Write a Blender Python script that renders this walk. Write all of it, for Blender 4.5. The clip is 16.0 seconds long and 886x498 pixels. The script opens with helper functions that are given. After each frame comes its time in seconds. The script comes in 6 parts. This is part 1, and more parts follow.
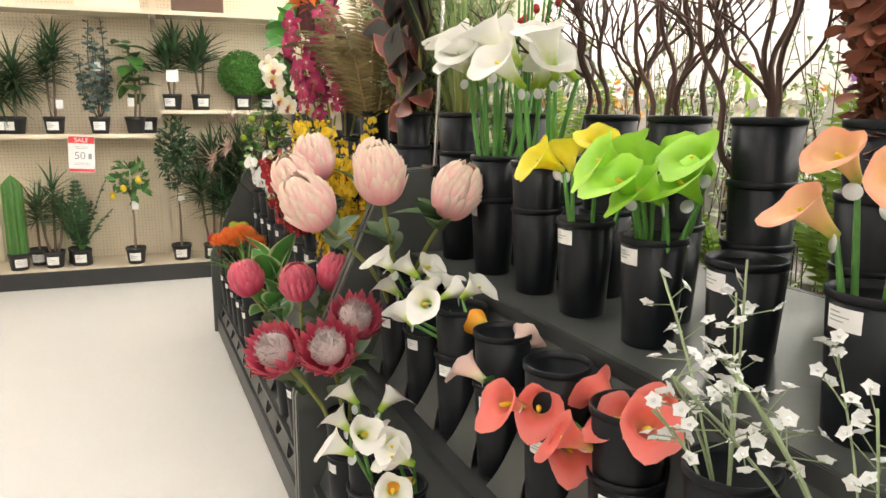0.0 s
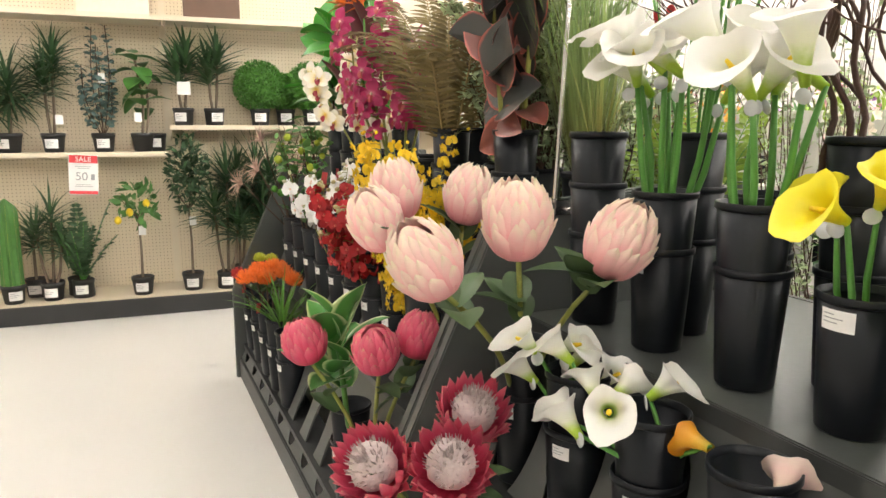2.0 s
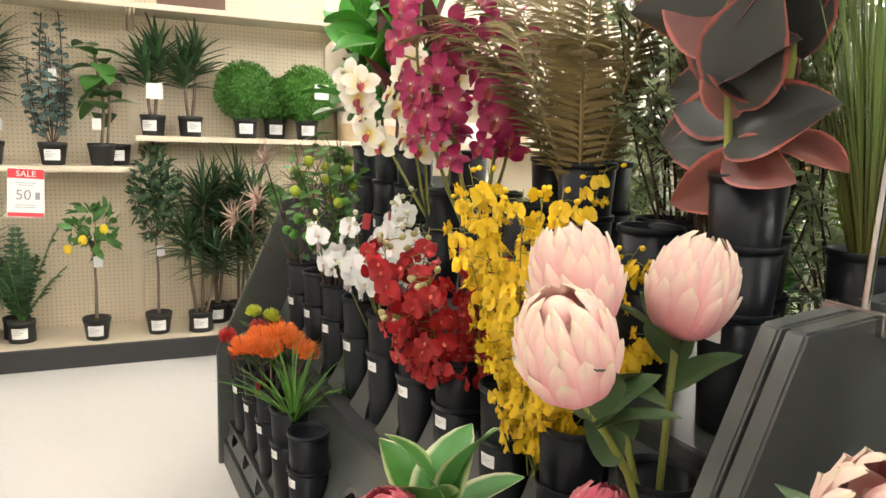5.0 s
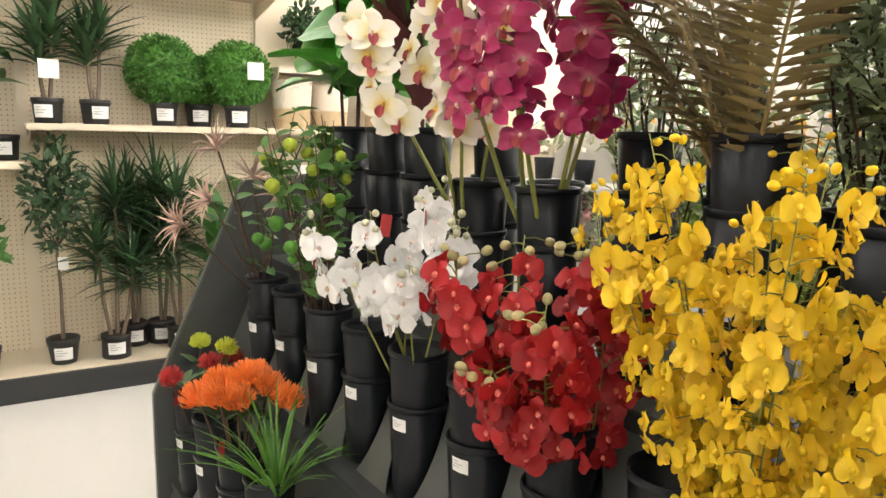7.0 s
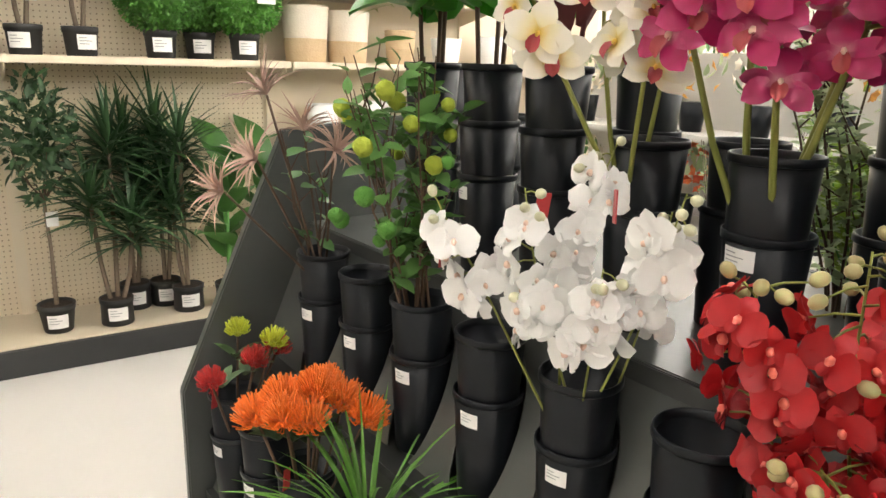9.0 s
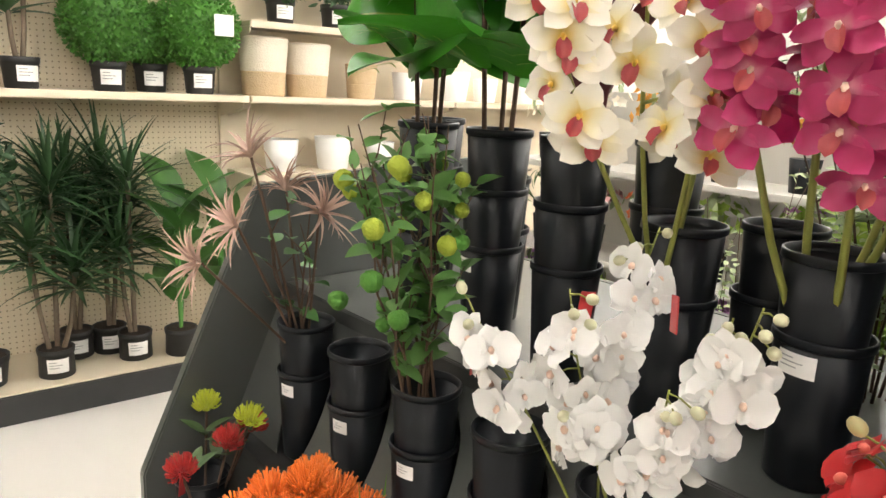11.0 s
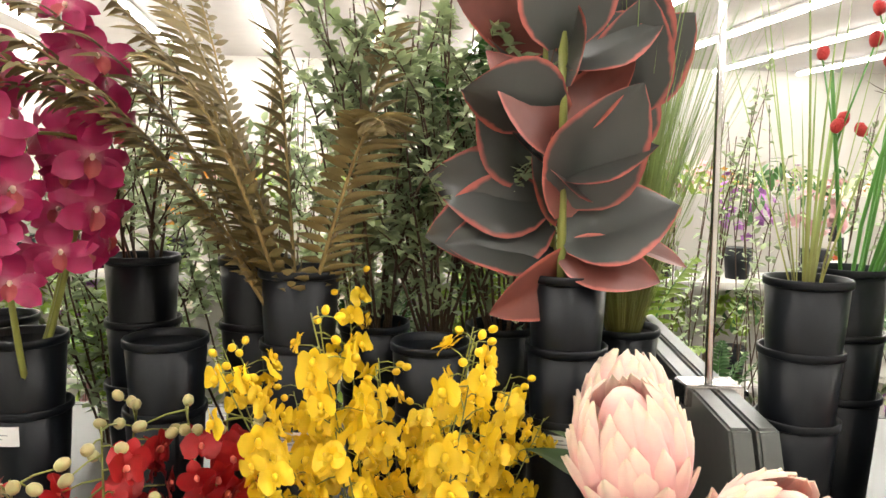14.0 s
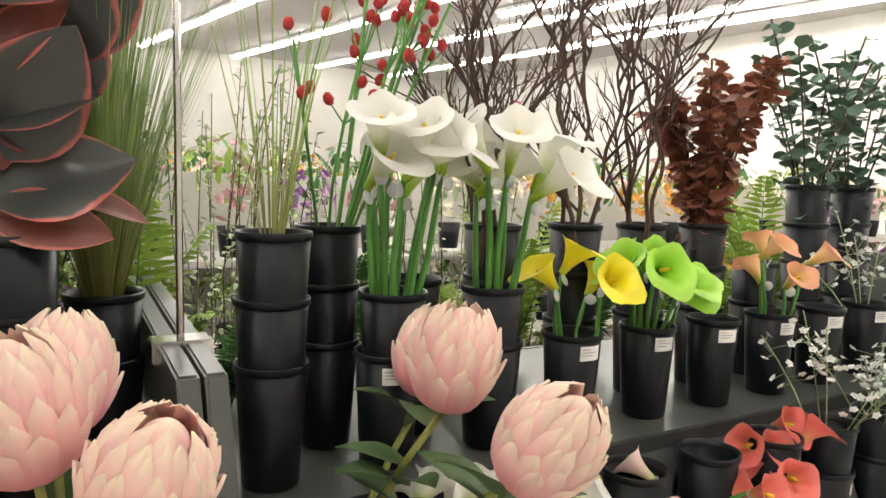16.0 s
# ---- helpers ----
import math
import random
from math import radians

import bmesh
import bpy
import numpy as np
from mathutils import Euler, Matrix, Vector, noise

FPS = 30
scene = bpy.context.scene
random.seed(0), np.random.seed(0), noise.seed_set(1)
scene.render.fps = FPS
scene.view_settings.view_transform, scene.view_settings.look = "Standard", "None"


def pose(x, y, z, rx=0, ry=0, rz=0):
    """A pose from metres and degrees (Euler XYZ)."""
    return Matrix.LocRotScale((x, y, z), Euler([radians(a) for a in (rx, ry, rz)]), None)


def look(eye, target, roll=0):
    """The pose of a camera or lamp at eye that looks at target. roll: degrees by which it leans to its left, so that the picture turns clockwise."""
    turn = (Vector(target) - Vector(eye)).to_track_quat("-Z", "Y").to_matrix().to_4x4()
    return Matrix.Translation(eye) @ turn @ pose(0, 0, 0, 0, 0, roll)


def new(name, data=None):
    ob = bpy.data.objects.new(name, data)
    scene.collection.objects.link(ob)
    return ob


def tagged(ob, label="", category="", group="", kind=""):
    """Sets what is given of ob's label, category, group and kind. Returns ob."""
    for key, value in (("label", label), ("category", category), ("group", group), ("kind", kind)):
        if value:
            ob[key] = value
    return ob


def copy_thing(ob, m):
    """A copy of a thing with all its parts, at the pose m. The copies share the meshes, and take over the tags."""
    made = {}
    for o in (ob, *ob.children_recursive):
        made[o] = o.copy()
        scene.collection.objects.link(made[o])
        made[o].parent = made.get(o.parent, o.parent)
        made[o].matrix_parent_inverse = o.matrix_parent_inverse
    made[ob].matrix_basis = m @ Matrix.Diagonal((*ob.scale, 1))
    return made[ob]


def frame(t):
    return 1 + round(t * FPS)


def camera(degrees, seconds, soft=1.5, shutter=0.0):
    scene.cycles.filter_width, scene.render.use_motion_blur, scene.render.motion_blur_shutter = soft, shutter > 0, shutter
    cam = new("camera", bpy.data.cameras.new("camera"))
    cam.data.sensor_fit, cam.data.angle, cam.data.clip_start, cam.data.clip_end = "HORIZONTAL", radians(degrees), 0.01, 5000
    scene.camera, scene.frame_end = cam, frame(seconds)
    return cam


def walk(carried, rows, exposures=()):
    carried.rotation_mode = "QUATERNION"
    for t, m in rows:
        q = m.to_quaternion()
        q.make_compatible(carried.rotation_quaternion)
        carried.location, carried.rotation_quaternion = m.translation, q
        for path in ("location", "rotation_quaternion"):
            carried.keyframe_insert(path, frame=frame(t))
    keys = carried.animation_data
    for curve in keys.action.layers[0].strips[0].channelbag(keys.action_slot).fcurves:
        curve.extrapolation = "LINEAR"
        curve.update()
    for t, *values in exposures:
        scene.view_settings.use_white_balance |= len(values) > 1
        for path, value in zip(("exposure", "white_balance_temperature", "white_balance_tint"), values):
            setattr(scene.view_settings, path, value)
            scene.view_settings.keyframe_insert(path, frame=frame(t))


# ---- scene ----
cam = camera(63.9, 16.0)
PATH = [
    (0, (-0.109, 0.242, 1.348), (0.779, 1.992, 0.96), 0.4),
    (0.5, (-0.124, 0.359, 1.349), (0.769, 2.109, 0.976), 0.5),
    (1, (-0.162, 0.52, 1.372), (0.733, 2.27, 1.004), 0.4),
    (1.5, (-0.178, 0.68, 1.372), (0.724, 2.428, 1.012), 0.3),
    (2, (-0.15, 0.847, 1.359), (0.752, 2.596, 1.005), 0.2),
    (2.5, (-0.094, 1.022, 1.356), (0.801, 2.778, 1.013), 0.6),
    (3, (-0.069, 1.17, 1.352), (0.821, 2.929, 1.016), 0.9),
    (3.5, (-0.086, 1.335, 1.363), (0.798, 3.098, 1.03), 1.0),
    (4, (-0.101, 1.464, 1.384), (0.844, 3.197, 1.062), 1.3),
    (4.2, (-0.116, 1.521, 1.39), (0.845, 3.245, 1.068), 1.4),
    (6.3, (-0.059, 2.133, 1.354), (1.101, 3.736, 1.066), 2.1),
    (6.5, (-0.058, 2.211, 1.349), (1.138, 3.788, 1.058), 1.8),
    (7, (-0.07, 2.342, 1.328), (1.146, 3.896, 1.003), 1.4),
    (7.5, (-0.022, 2.482, 1.307), (1.19, 4.02, 0.904), 1.2),
    (8, (0.009, 2.619, 1.306), (1.224, 4.143, 0.857), 1.5),
    (8.5, (0.004, 2.726, 1.312), (1.221, 4.239, 0.831), 1.2),
    (9, (-0.037, 2.851, 1.336), (1.203, 4.337, 0.83), 1.6),
    (9.2, (-0.042, 2.897, 1.331), (1.216, 4.37, 0.83), 2.0),
    (11.5, (-0.04, 3.037, 1.445), (1.434, 4.33, 1.049), 3.1),
    (12, (-0.044, 3.018, 1.472), (1.61, 4.086, 1.119), 3.1),
    (12.5, (-0.037, 2.962, 1.478), (1.753, 3.795, 1.159), 2.9),
    (13, (-0.032, 2.863, 1.448), (1.861, 3.464, 1.216), 1.9),
    (13.5, (-0.101, 2.862, 1.446), (1.883, 3.037, 1.26), 2.2),
    (14, (-0.166, 2.732, 1.482), (1.82, 2.617, 1.277), 1.1),
    (14.5, (-0.147, 2.714, 1.544), (1.758, 2.175, 1.26), 2.2),
    (15, (-0.2, 2.624, 1.469), (1.662, 1.913, 1.306), 1.6),
    (15.5, (-0.203, 2.581, 1.441), (1.555, 1.642, 1.274), 1.8),
    (16, (-0.243, 2.508, 1.433), (1.425, 1.423, 1.234), 1.9),
]
walk(cam, [(t, look(eye, target, roll)) for t, eye, target, roll in PATH], [(0, -0.05), (2.5, 0.0), (7.5, 0.05), (9, 0.0), (11.5, 0.1), (13, 0.25), (14.5, 0.35), (15.2, 0.1), (16, -0.25)])

# ---- world, light ----
world = bpy.data.worlds.new("world")
scene.world = world
world.use_nodes = True
world.node_tree.nodes["Background"].inputs[0].default_value = (1.0, 0.97, 0.93, 1)
world.node_tree.nodes["Background"].inputs[1].default_value = 0.42
LAMP = 10.6

# ---- materials ----
MATS = {}


def nodes_of(name):
    m = bpy.data.materials.new(name)
    m.use_nodes = True
    MATS[name] = m
    nt = m.node_tree
    return m, nt, nt.nodes["Principled BSDF"]


def mat(name, a, b=None, scale=40.0, rough=0.6, metal=0.0, bump=0.0, bump_scale=200.0, stops=None, edge=None, sheen=0.0, trans=0.0, vary=0.0, coat=0.0, spec=0.5):
    """Two colours mixed by noise at two scales; stops: colours along the length of a leaf or petal; edge: (colour, width) along its rim."""
    m, nt, p = nodes_of(name)
    N, L = nt.nodes.new, nt.links.new
    tc = N("ShaderNodeTexCoord")
    n1 = N("ShaderNodeTexNoise"); n1.inputs["Scale"].default_value = scale; n1.inputs["Detail"].default_value = 4
    L(tc.outputs["Object"], n1.inputs["Vector"])
    mix = N("ShaderNodeMix"); mix.data_type = "RGBA"
    b = b or tuple(c * 0.8 for c in a)
    L(n1.outputs["Fac"], mix.inputs["Factor"])
    mix.inputs["A"].default_value, mix.inputs["B"].default_value = (*a, 1), (*b, 1)
    col = mix.outputs["Result"]
    if stops:
        uv = N("ShaderNodeSeparateXYZ"); L(tc.outputs["UV"], uv.inputs[0])
        ramp = N("ShaderNodeValToRGB")
        el = ramp.color_ramp.elements
        while len(el) < len(stops):
            el.new(0.5)
        for e, (pos, c) in zip(el, stops):
            e.position, e.color = pos, (*c, 1)
        n3 = N("ShaderNodeTexNoise"); n3.inputs["Scale"].default_value = scale * 2
        L(tc.outputs["Object"], n3.inputs["Vector"])
        ma = N("ShaderNodeMath"); ma.operation = "MULTIPLY_ADD"; ma.inputs[1].default_value = 0.24
        L(n3.outputs["Fac"], ma.inputs[0]); 
        sub = N("ShaderNodeMath"); sub.operation = "SUBTRACT"; sub.inputs[1].default_value = 0.12
        L(uv.outputs["Y"], ma.inputs[2]); L(ma.outputs[0], sub.inputs[0]); L(sub.outputs[0], ramp.inputs[0])
        mul = N("ShaderNodeMix"); mul.data_type = "RGBA"; mul.blend_type = "MULTIPLY"; mul.inputs["Factor"].default_value = 1
        L(ramp.outputs[0], mul.inputs["A"]); L(col, mul.inputs["B"])
        col = mul.outputs["Result"]
    if edge:
        uv2 = N("ShaderNodeSeparateXYZ"); L(tc.outputs["UV"], uv2.inputs[0])
        d = N("ShaderNodeMath"); d.operation = "SUBTRACT"; d.inputs[1].default_value = 0.5; L(uv2.outputs["X"], d.inputs[0])
        ab = N("ShaderNodeMath"); ab.operation = "ABSOLUTE"; L(d.outputs[0], ab.inputs[0])
        n4 = N("ShaderNodeTexNoise"); n4.inputs["Scale"].default_value = 35.0; L(tc.outputs["Object"], n4.inputs["Vector"])
        ad = N("ShaderNodeMath"); ad.operation = "MULTIPLY_ADD"; ad.inputs[1].default_value = edge[2] if len(edge) > 2 else 0.1
        L(n4.outputs["Fac"], ad.inputs[0]); L(ab.outputs[0], ad.inputs[2])
        rp = N("ShaderNodeMapRange"); rp.inputs["From Min"].default_value = 0.55 - edge[1]; rp.inputs["From Max"].default_value = 0.58 - edge[1] * 0.6
        L(ad.outputs[0], rp.inputs["Value"])
        em = N("ShaderNodeMix"); em.data_type = "RGBA"; L(rp.outputs[0], em.inputs["Factor"]); L(col, em.inputs["A"])
        em.inputs["B"].default_value = (*edge[0], 1)
        col = em.outputs["Result"]
    if vary:
        gi = N("ShaderNodeNewGeometry"); oi = N("ShaderNodeObjectInfo")
        s = N("ShaderNodeMath"); s.operation = "ADD"; L(gi.outputs["Random Per Island"], s.inputs[0]); L(oi.outputs["Random"], s.inputs[1])
        mr = N("ShaderNodeMapRange"); mr.inputs["From Max"].default_value = 2.0
        mr.inputs["To Min"].default_value, mr.inputs["To Max"].default_value = 1 - vary, 1 + vary
        L(s.outputs[0], mr.inputs["Value"])
        hs = N("ShaderNodeHueSaturation"); L(mr.outputs[0], hs.inputs["Value"]); L(col, hs.inputs["Color"])
        col = hs.outputs["Color"]
    L(col, p.inputs["Base Color"])
    p.inputs["Roughness"].default_value, p.inputs["Metallic"].default_value = rough, metal
    p.inputs["Sheen Weight"].default_value = sheen
    p.inputs["Coat Weight"].default_value = coat
    p.inputs["Specular IOR Level"].default_value = spec
    if bump:
        n2 = N("ShaderNodeTexNoise"); n2.inputs["Scale"].default_value = bump_scale; n2.inputs["Detail"].default_value = 3
        L(tc.outputs["Object"], n2.inputs["Vector"])
        bp = N("ShaderNodeBump"); bp.inputs["Strength"].default_value = bump; bp.inputs["Distance"].default_value = 0.003
        L(n2.outputs["Fac"], bp.inputs["Height"]); L(bp.outputs[0], p.inputs["Normal"])
    if trans:
        out = nt.nodes["Material Output"]
        tr = N("ShaderNodeBsdfTranslucent"); L(col, tr.inputs["Color"])
        ms = N("ShaderNodeMixShader"); ms.inputs[0].default_value = trans
        L(p.outputs[0], ms.inputs[1]); L(tr.outputs[0], ms.inputs[2]); L(ms.outputs[0], out.inputs["Surface"])
    return m


M_FLOOR = mat("floor_vinyl", (0.76, 0.725, 0.68), (0.70, 0.67, 0.63), 1.5, 0.32, bump=0.05, bump_scale=12)
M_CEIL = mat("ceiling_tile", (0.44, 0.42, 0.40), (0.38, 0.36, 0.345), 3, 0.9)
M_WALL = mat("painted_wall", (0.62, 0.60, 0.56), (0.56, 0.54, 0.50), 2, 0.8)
M_SHELF = mat("cream_shelf", (0.70, 0.61, 0.46), (0.66, 0.57, 0.43), 6, 0.45, bump=0.03)
M_KICK = mat("black_kick_plate", (0.025, 0.026, 0.026), (0.04, 0.04, 0.04), 9, 0.45, bump=0.05)
M_RACK = mat("charcoal_laminate", (0.062, 0.067, 0.062), (0.085, 0.090, 0.084), 5, 0.30, bump=0.06, bump_scale=60, spec=0.55)
M_RACKEDGE = mat("black_edge_band", (0.030, 0.032, 0.031), (0.045, 0.047, 0.045), 12, 0.4, bump=0.08)
M_BUCKET = mat("black_bucket_plastic", (0.005, 0.0062, 0.0085), (0.008, 0.0098, 0.013), 14, 0.33, bump=0.10, bump_scale=30, spec=0.26)
M_LABEL = mat("white_label", (0.83, 0.82, 0.80), (0.78, 0.77, 0.75), 30, 0.55)
M_INK = mat("grey_print", (0.35, 0.35, 0.36), None, 30, 0.7)
M_REDP = mat("red_print", (0.70, 0.05, 0.06), (0.62, 0.04, 0.05), 20, 0.5)
M_TAG = mat("red_hang_tag", (0.35, 0.015, 0.02), (0.45, 0.05, 0.05), 60, 0.35)
M_CLEAR = mat("clear_hang_tag", (0.72, 0.74, 0.74), (0.6, 0.62, 0.62), 60, 0.12, trans=0.25)
M_POT = mat("black_plant_pot", (0.014, 0.014, 0.014), (0.022, 0.022, 0.022), 20, 0.5, bump=0.1)
M_SOIL = mat("pot_soil", (0.05, 0.035, 0.022), (0.02, 0.014, 0.01), 60, 0.95, bump=0.8)
M_METAL = mat("chrome_pole", (0.62, 0.60, 0.58), None, 10, 0.22, 1.0)
M_STEM = mat("green_stem", (0.08, 0.25, 0.035), (0.06, 0.19, 0.03), 40, 0.45, vary=0.2)
M_OLSTEM = mat("olive_stem", (0.24, 0.25, 0.05), (0.16, 0.18, 0.035), 40, 0.5, vary=0.2)
M_TWIG = mat("brown_twig", (0.10, 0.055, 0.03), (0.06, 0.033, 0.02), 80, 0.75, bump=0.4, vary=0.25)
M_CURLY = mat("dark_curly_branch", (0.085, 0.038, 0.024), (0.045, 0.022, 0.015), 80, 0.7, bump=0.4, vary=0.25)
M_TRUNK = mat("grey_brown_trunk", (0.20, 0.15, 0.10), (0.11, 0.08, 0.055), 60, 0.8, bump=0.5)
M_LEAF = mat("mid_green_leaf", (0.075, 0.20, 0.04), (0.045, 0.13, 0.028), 30, 0.42, trans=0.12, vary=0.35)
M_DARKLEAF = mat("dark_green_leaf", (0.045, 0.105, 0.035), (0.028, 0.072, 0.025), 30, 0.42, trans=0.08, vary=0.4)
M_OLIVE = mat("grey_olive_leaf", (0.40, 0.47, 0.27), (0.26, 0.34, 0.17), 30, 0.55, trans=0.15, vary=0.45)
M_LIME = mat("lime_fern_leaf", (0.30, 0.42, 0.06), (0.20, 0.32, 0.045), 20, 0.5, trans=0.25, vary=0.3)
M_POMLEAF = mat("fresh_green_leaf", (0.15, 0.31, 0.08), (0.09, 0.22, 0.05), 30, 0.45, trans=0.2, vary=0.35)
M_BALL = mat("boxwood_leaf", (0.085, 0.24, 0.03), (0.05, 0.16, 0.022), 25, 0.45, trans=0.15, vary=0.5)
M_EUC = mat("silver_eucalyptus_leaf", (0.13, 0.20, 0.18), (0.09, 0.15, 0.13), 25, 0.6, trans=0.1, vary=0.3)
M_GEUC = mat("green_eucalyptus_leaf", (0.11, 0.19, 0.13), (0.075, 0.14, 0.09), 25, 0.55, trans=0.12, vary=0.35)
M_RUST = mat("rust_eucalyptus_leaf", (0.30, 0.10, 0.055), (0.20, 0.075, 0.045), 25, 0.5, trans=0.2, vary=0.35)
M_FIDDLE = mat("fiddle_leaf", (0.055, 0.27, 0.018), (0.035, 0.19, 0.014), 18, 0.33, trans=0.15, vary=0.2, edge=None, bump=0.25, bump_scale=70)
M_VEIN = mat("leaf_vein", (0.36, 0.42, 0.10), None, 30, 0.5)
M_RUBBER = mat("rubber_plant_leaf", (0.026, 0.037, 0.033), (0.048, 0.042, 0.038), 14, 0.36, edge=((0.36, 0.085, 0.065), 0.05, 0.14), vary=0.2, coat=0.1)
M_RUBBERB = mat("rubber_plant_red_leaf", (0.075, 0.028, 0.022), (0.24, 0.065, 0.05), 14, 0.36, edge=((0.42, 0.11, 0.085), 0.05, 0.14), vary=0.2)
M_VARIEG = mat("variegated_leaf", (0.06, 0.22, 0.04), (0.09, 0.30, 0.06), 26, 0.4, edge=((0.62, 0.66, 0.38), 0.13, 0.12), trans=0.1)
M_CANNA = mat("maroon_canna_leaf", (0.11, 0.018, 0.02), (0.06, 0.012, 0.014), 15, 0.4, trans=0.1, vary=0.3)
M_FERN = mat("bronze_fern_leaf", (0.21, 0.155, 0.055), (0.13, 0.095, 0.035), 40, 0.6, trans=0.15, vary=0.35)
M_FERNSTEM = mat("bronze_fern_stem", (0.28, 0.20, 0.07), (0.18, 0.12, 0.04), 40, 0.6)
M_RUSH = mat("rush_grass", (0.30, 0.36, 0.13), (0.21, 0.28, 0.10), 8, 0.5, trans=0.1, vary=0.35, stops=[(0, (0.75, 0.5, 0.3)), (0.45, (0.9, 0.95, 0.8)), (1, (0.8, 1, 0.9))])
M_GRASS = mat("grass_blade", (0.10, 0.24, 0.03), (0.065, 0.17, 0.024), 15, 0.4, trans=0.2, vary=0.3)
W3 = (1, 1, 1)
M_CALLAW = mat("white_calla_petal", W3, (0.96, 0.96, 0.95), 30, 0.42, trans=0.22, stops=[(0, (0.30, 0.48, 0.03)), (0.2, (0.42, 0.58, 0.06)), (0.48, (0.84, 0.85, 0.70)), (0.75, (0.86, 0.85, 0.80)), (1, (0.87, 0.85, 0.80))])
M_CALLAY = mat("yellow_calla_petal", W3, (0.95, 0.93, 0.9), 30, 0.4, trans=0.2, stops=[(0, (0.45, 0.5, 0.02)), (0.3, (0.80, 0.66, 0.01)), (0.7, (0.86, 0.74, 0.02)), (1, (0.88, 0.78, 0.04))])
M_CALLAG = mat("lime_calla_petal", W3, (0.9, 0.95, 0.9), 30, 0.36, trans=0.2, stops=[(0, (0.10, 0.33, 0.02)), (0.35, (0.30, 0.60, 0.03)), (0.7, (0.36, 0.70, 0.05)), (1, (0.45, 0.75, 0.10))])
M_CALLAP = mat("peach_calla_petal", W3, (0.95, 0.92, 0.9), 30, 0.42, trans=0.2, stops=[(0, (0.32, 0.40, 0.04)), (0.3, (0.75, 0.50, 0.16)), (0.65, (0.82, 0.50, 0.25)), (1, (0.80, 0.36, 0.22))])
M_CALLAK = mat("blush_calla_petal", W3, (0.96, 0.92, 0.9), 30, 0.42, trans=0.2, stops=[(0, (0.40, 0.5, 0.12)), (0.3, (0.82, 0.66, 0.50)), (0.7, (0.84, 0.58, 0.52)), (1, (0.84, 0.68, 0.60))])
M_CALLAC = mat("coral_calla_petal", W3, (0.95, 0.9, 0.9), 30, 0.38, trans=0.2, stops=[(0, (0.55, 0.42, 0.10)), (0.3, (0.80, 0.28, 0.16)), (0.7, (0.80, 0.15, 0.12)), (1, (0.80, 0.22, 0.18))])
M_CALLAO = mat("orange_calla_petal", W3, (0.95, 0.92, 0.9), 30, 0.42, trans=0.2, stops=[(0, (0.45, 0.35, 0.02)), (0.4, (0.78, 0.40, 0.03)), (1, (0.76, 0.30, 0.02))])
M_SPADIX = mat("yellow_spadix", (0.85, 0.62, 0.03), (0.75, 0.5, 0.02), 200, 0.6, bump=0.5)
M_PROTP = mat("pink_protea_bract", W3, (0.95, 0.90, 0.88), 30, 0.62, trans=0.2, sheen=0.2, vary=0.08, stops=[(0, (0.90, 0.60, 0.54)), (0.2, (0.88, 0.29, 0.31)), (0.5, (0.91, 0.38, 0.39)), (0.75, (0.92, 0.55, 0.52)), (0.92, (0.92, 0.72, 0.60)), (1, (0.90, 0.80, 0.60))])
M_PROTR = mat("red_protea_bract", W3, (0.88, 0.82, 0.82), 30, 0.55, trans=0.12, vary=0.12, stops=[(0, (0.32, 0.05, 0.05)), (0.3, (0.55, 0.035, 0.08)), (0.7, (0.70, 0.07, 0.15)), (0.95, (0.74, 0.16, 0.22)), (1, (0.70, 0.30, 0.24))])
M_PROTC = mat("pale_protea_centre", (0.60, 0.50, 0.46), (0.42, 0.34, 0.34), 120, 0.8, bump=0.8)
M_PROTG = mat("protea_leaf", (0.075, 0.125, 0.045), (0.05, 0.095, 0.035), 20, 0.5, trans=0.08, vary=0.25)
M_PIN_R = mat("red_pincushion", (0.48, 0.02, 0.018), (0.32, 0.014, 0.014), 30, 0.5, vary=0.3)
M_PIN_O = mat("orange_pincushion", (0.82, 0.20, 0.02), (0.70, 0.13, 0.012), 30, 0.5, vary=0.25)
M_PIN_Y = mat("chartreuse_pincushion", (0.52, 0.54, 0.03), (0.36, 0.42, 0.025), 30, 0.5, vary=0.2)
M_ORW = mat("white_orchid_petal", (0.88, 0.87, 0.85), (0.85, 0.84, 0.82), 30, 0.5, trans=0.2, vary=0.05)
M_ORR = mat("red_orchid_petal", (0.50, 0.010, 0.014), (0.32, 0.006, 0.010), 40, 0.5, trans=0.15, vary=0.3)
M_ORRC = mat("coral_orchid_throat", (0.75, 0.20, 0.14), (0.62, 0.10, 0.08), 60, 0.5)
M_ORM = mat("magenta_orchid_petal", W3, (0.85, 0.75, 0.8), 30, 0.42, trans=0.15, vary=0.2, stops=[(0, (0.62, 0.22, 0.28)), (0.25, (0.44, 0.02, 0.12)), (0.7, (0.34, 0.008, 0.08)), (1, (0.46, 0.03, 0.15))])
M_ORC = mat("cream_orchid_petal", W3, (0.96, 0.94, 0.9), 30, 0.45, trans=0.2, vary=0.06, stops=[(0, (0.80, 0.58, 0.12)), (0.3, (0.83, 0.76, 0.50)), (0.6, (0.85, 0.81, 0.70)), (1, (0.85, 0.82, 0.74))])
M_LIPM = mat("maroon_orchid_lip", (0.30, 0.02, 0.05), (0.42, 0.08, 0.06), 60, 0.45)
M_LIPY = mat("yellow_orchid_lip", (0.80, 0.58, 0.10), (0.75, 0.45, 0.08), 60, 0.45)
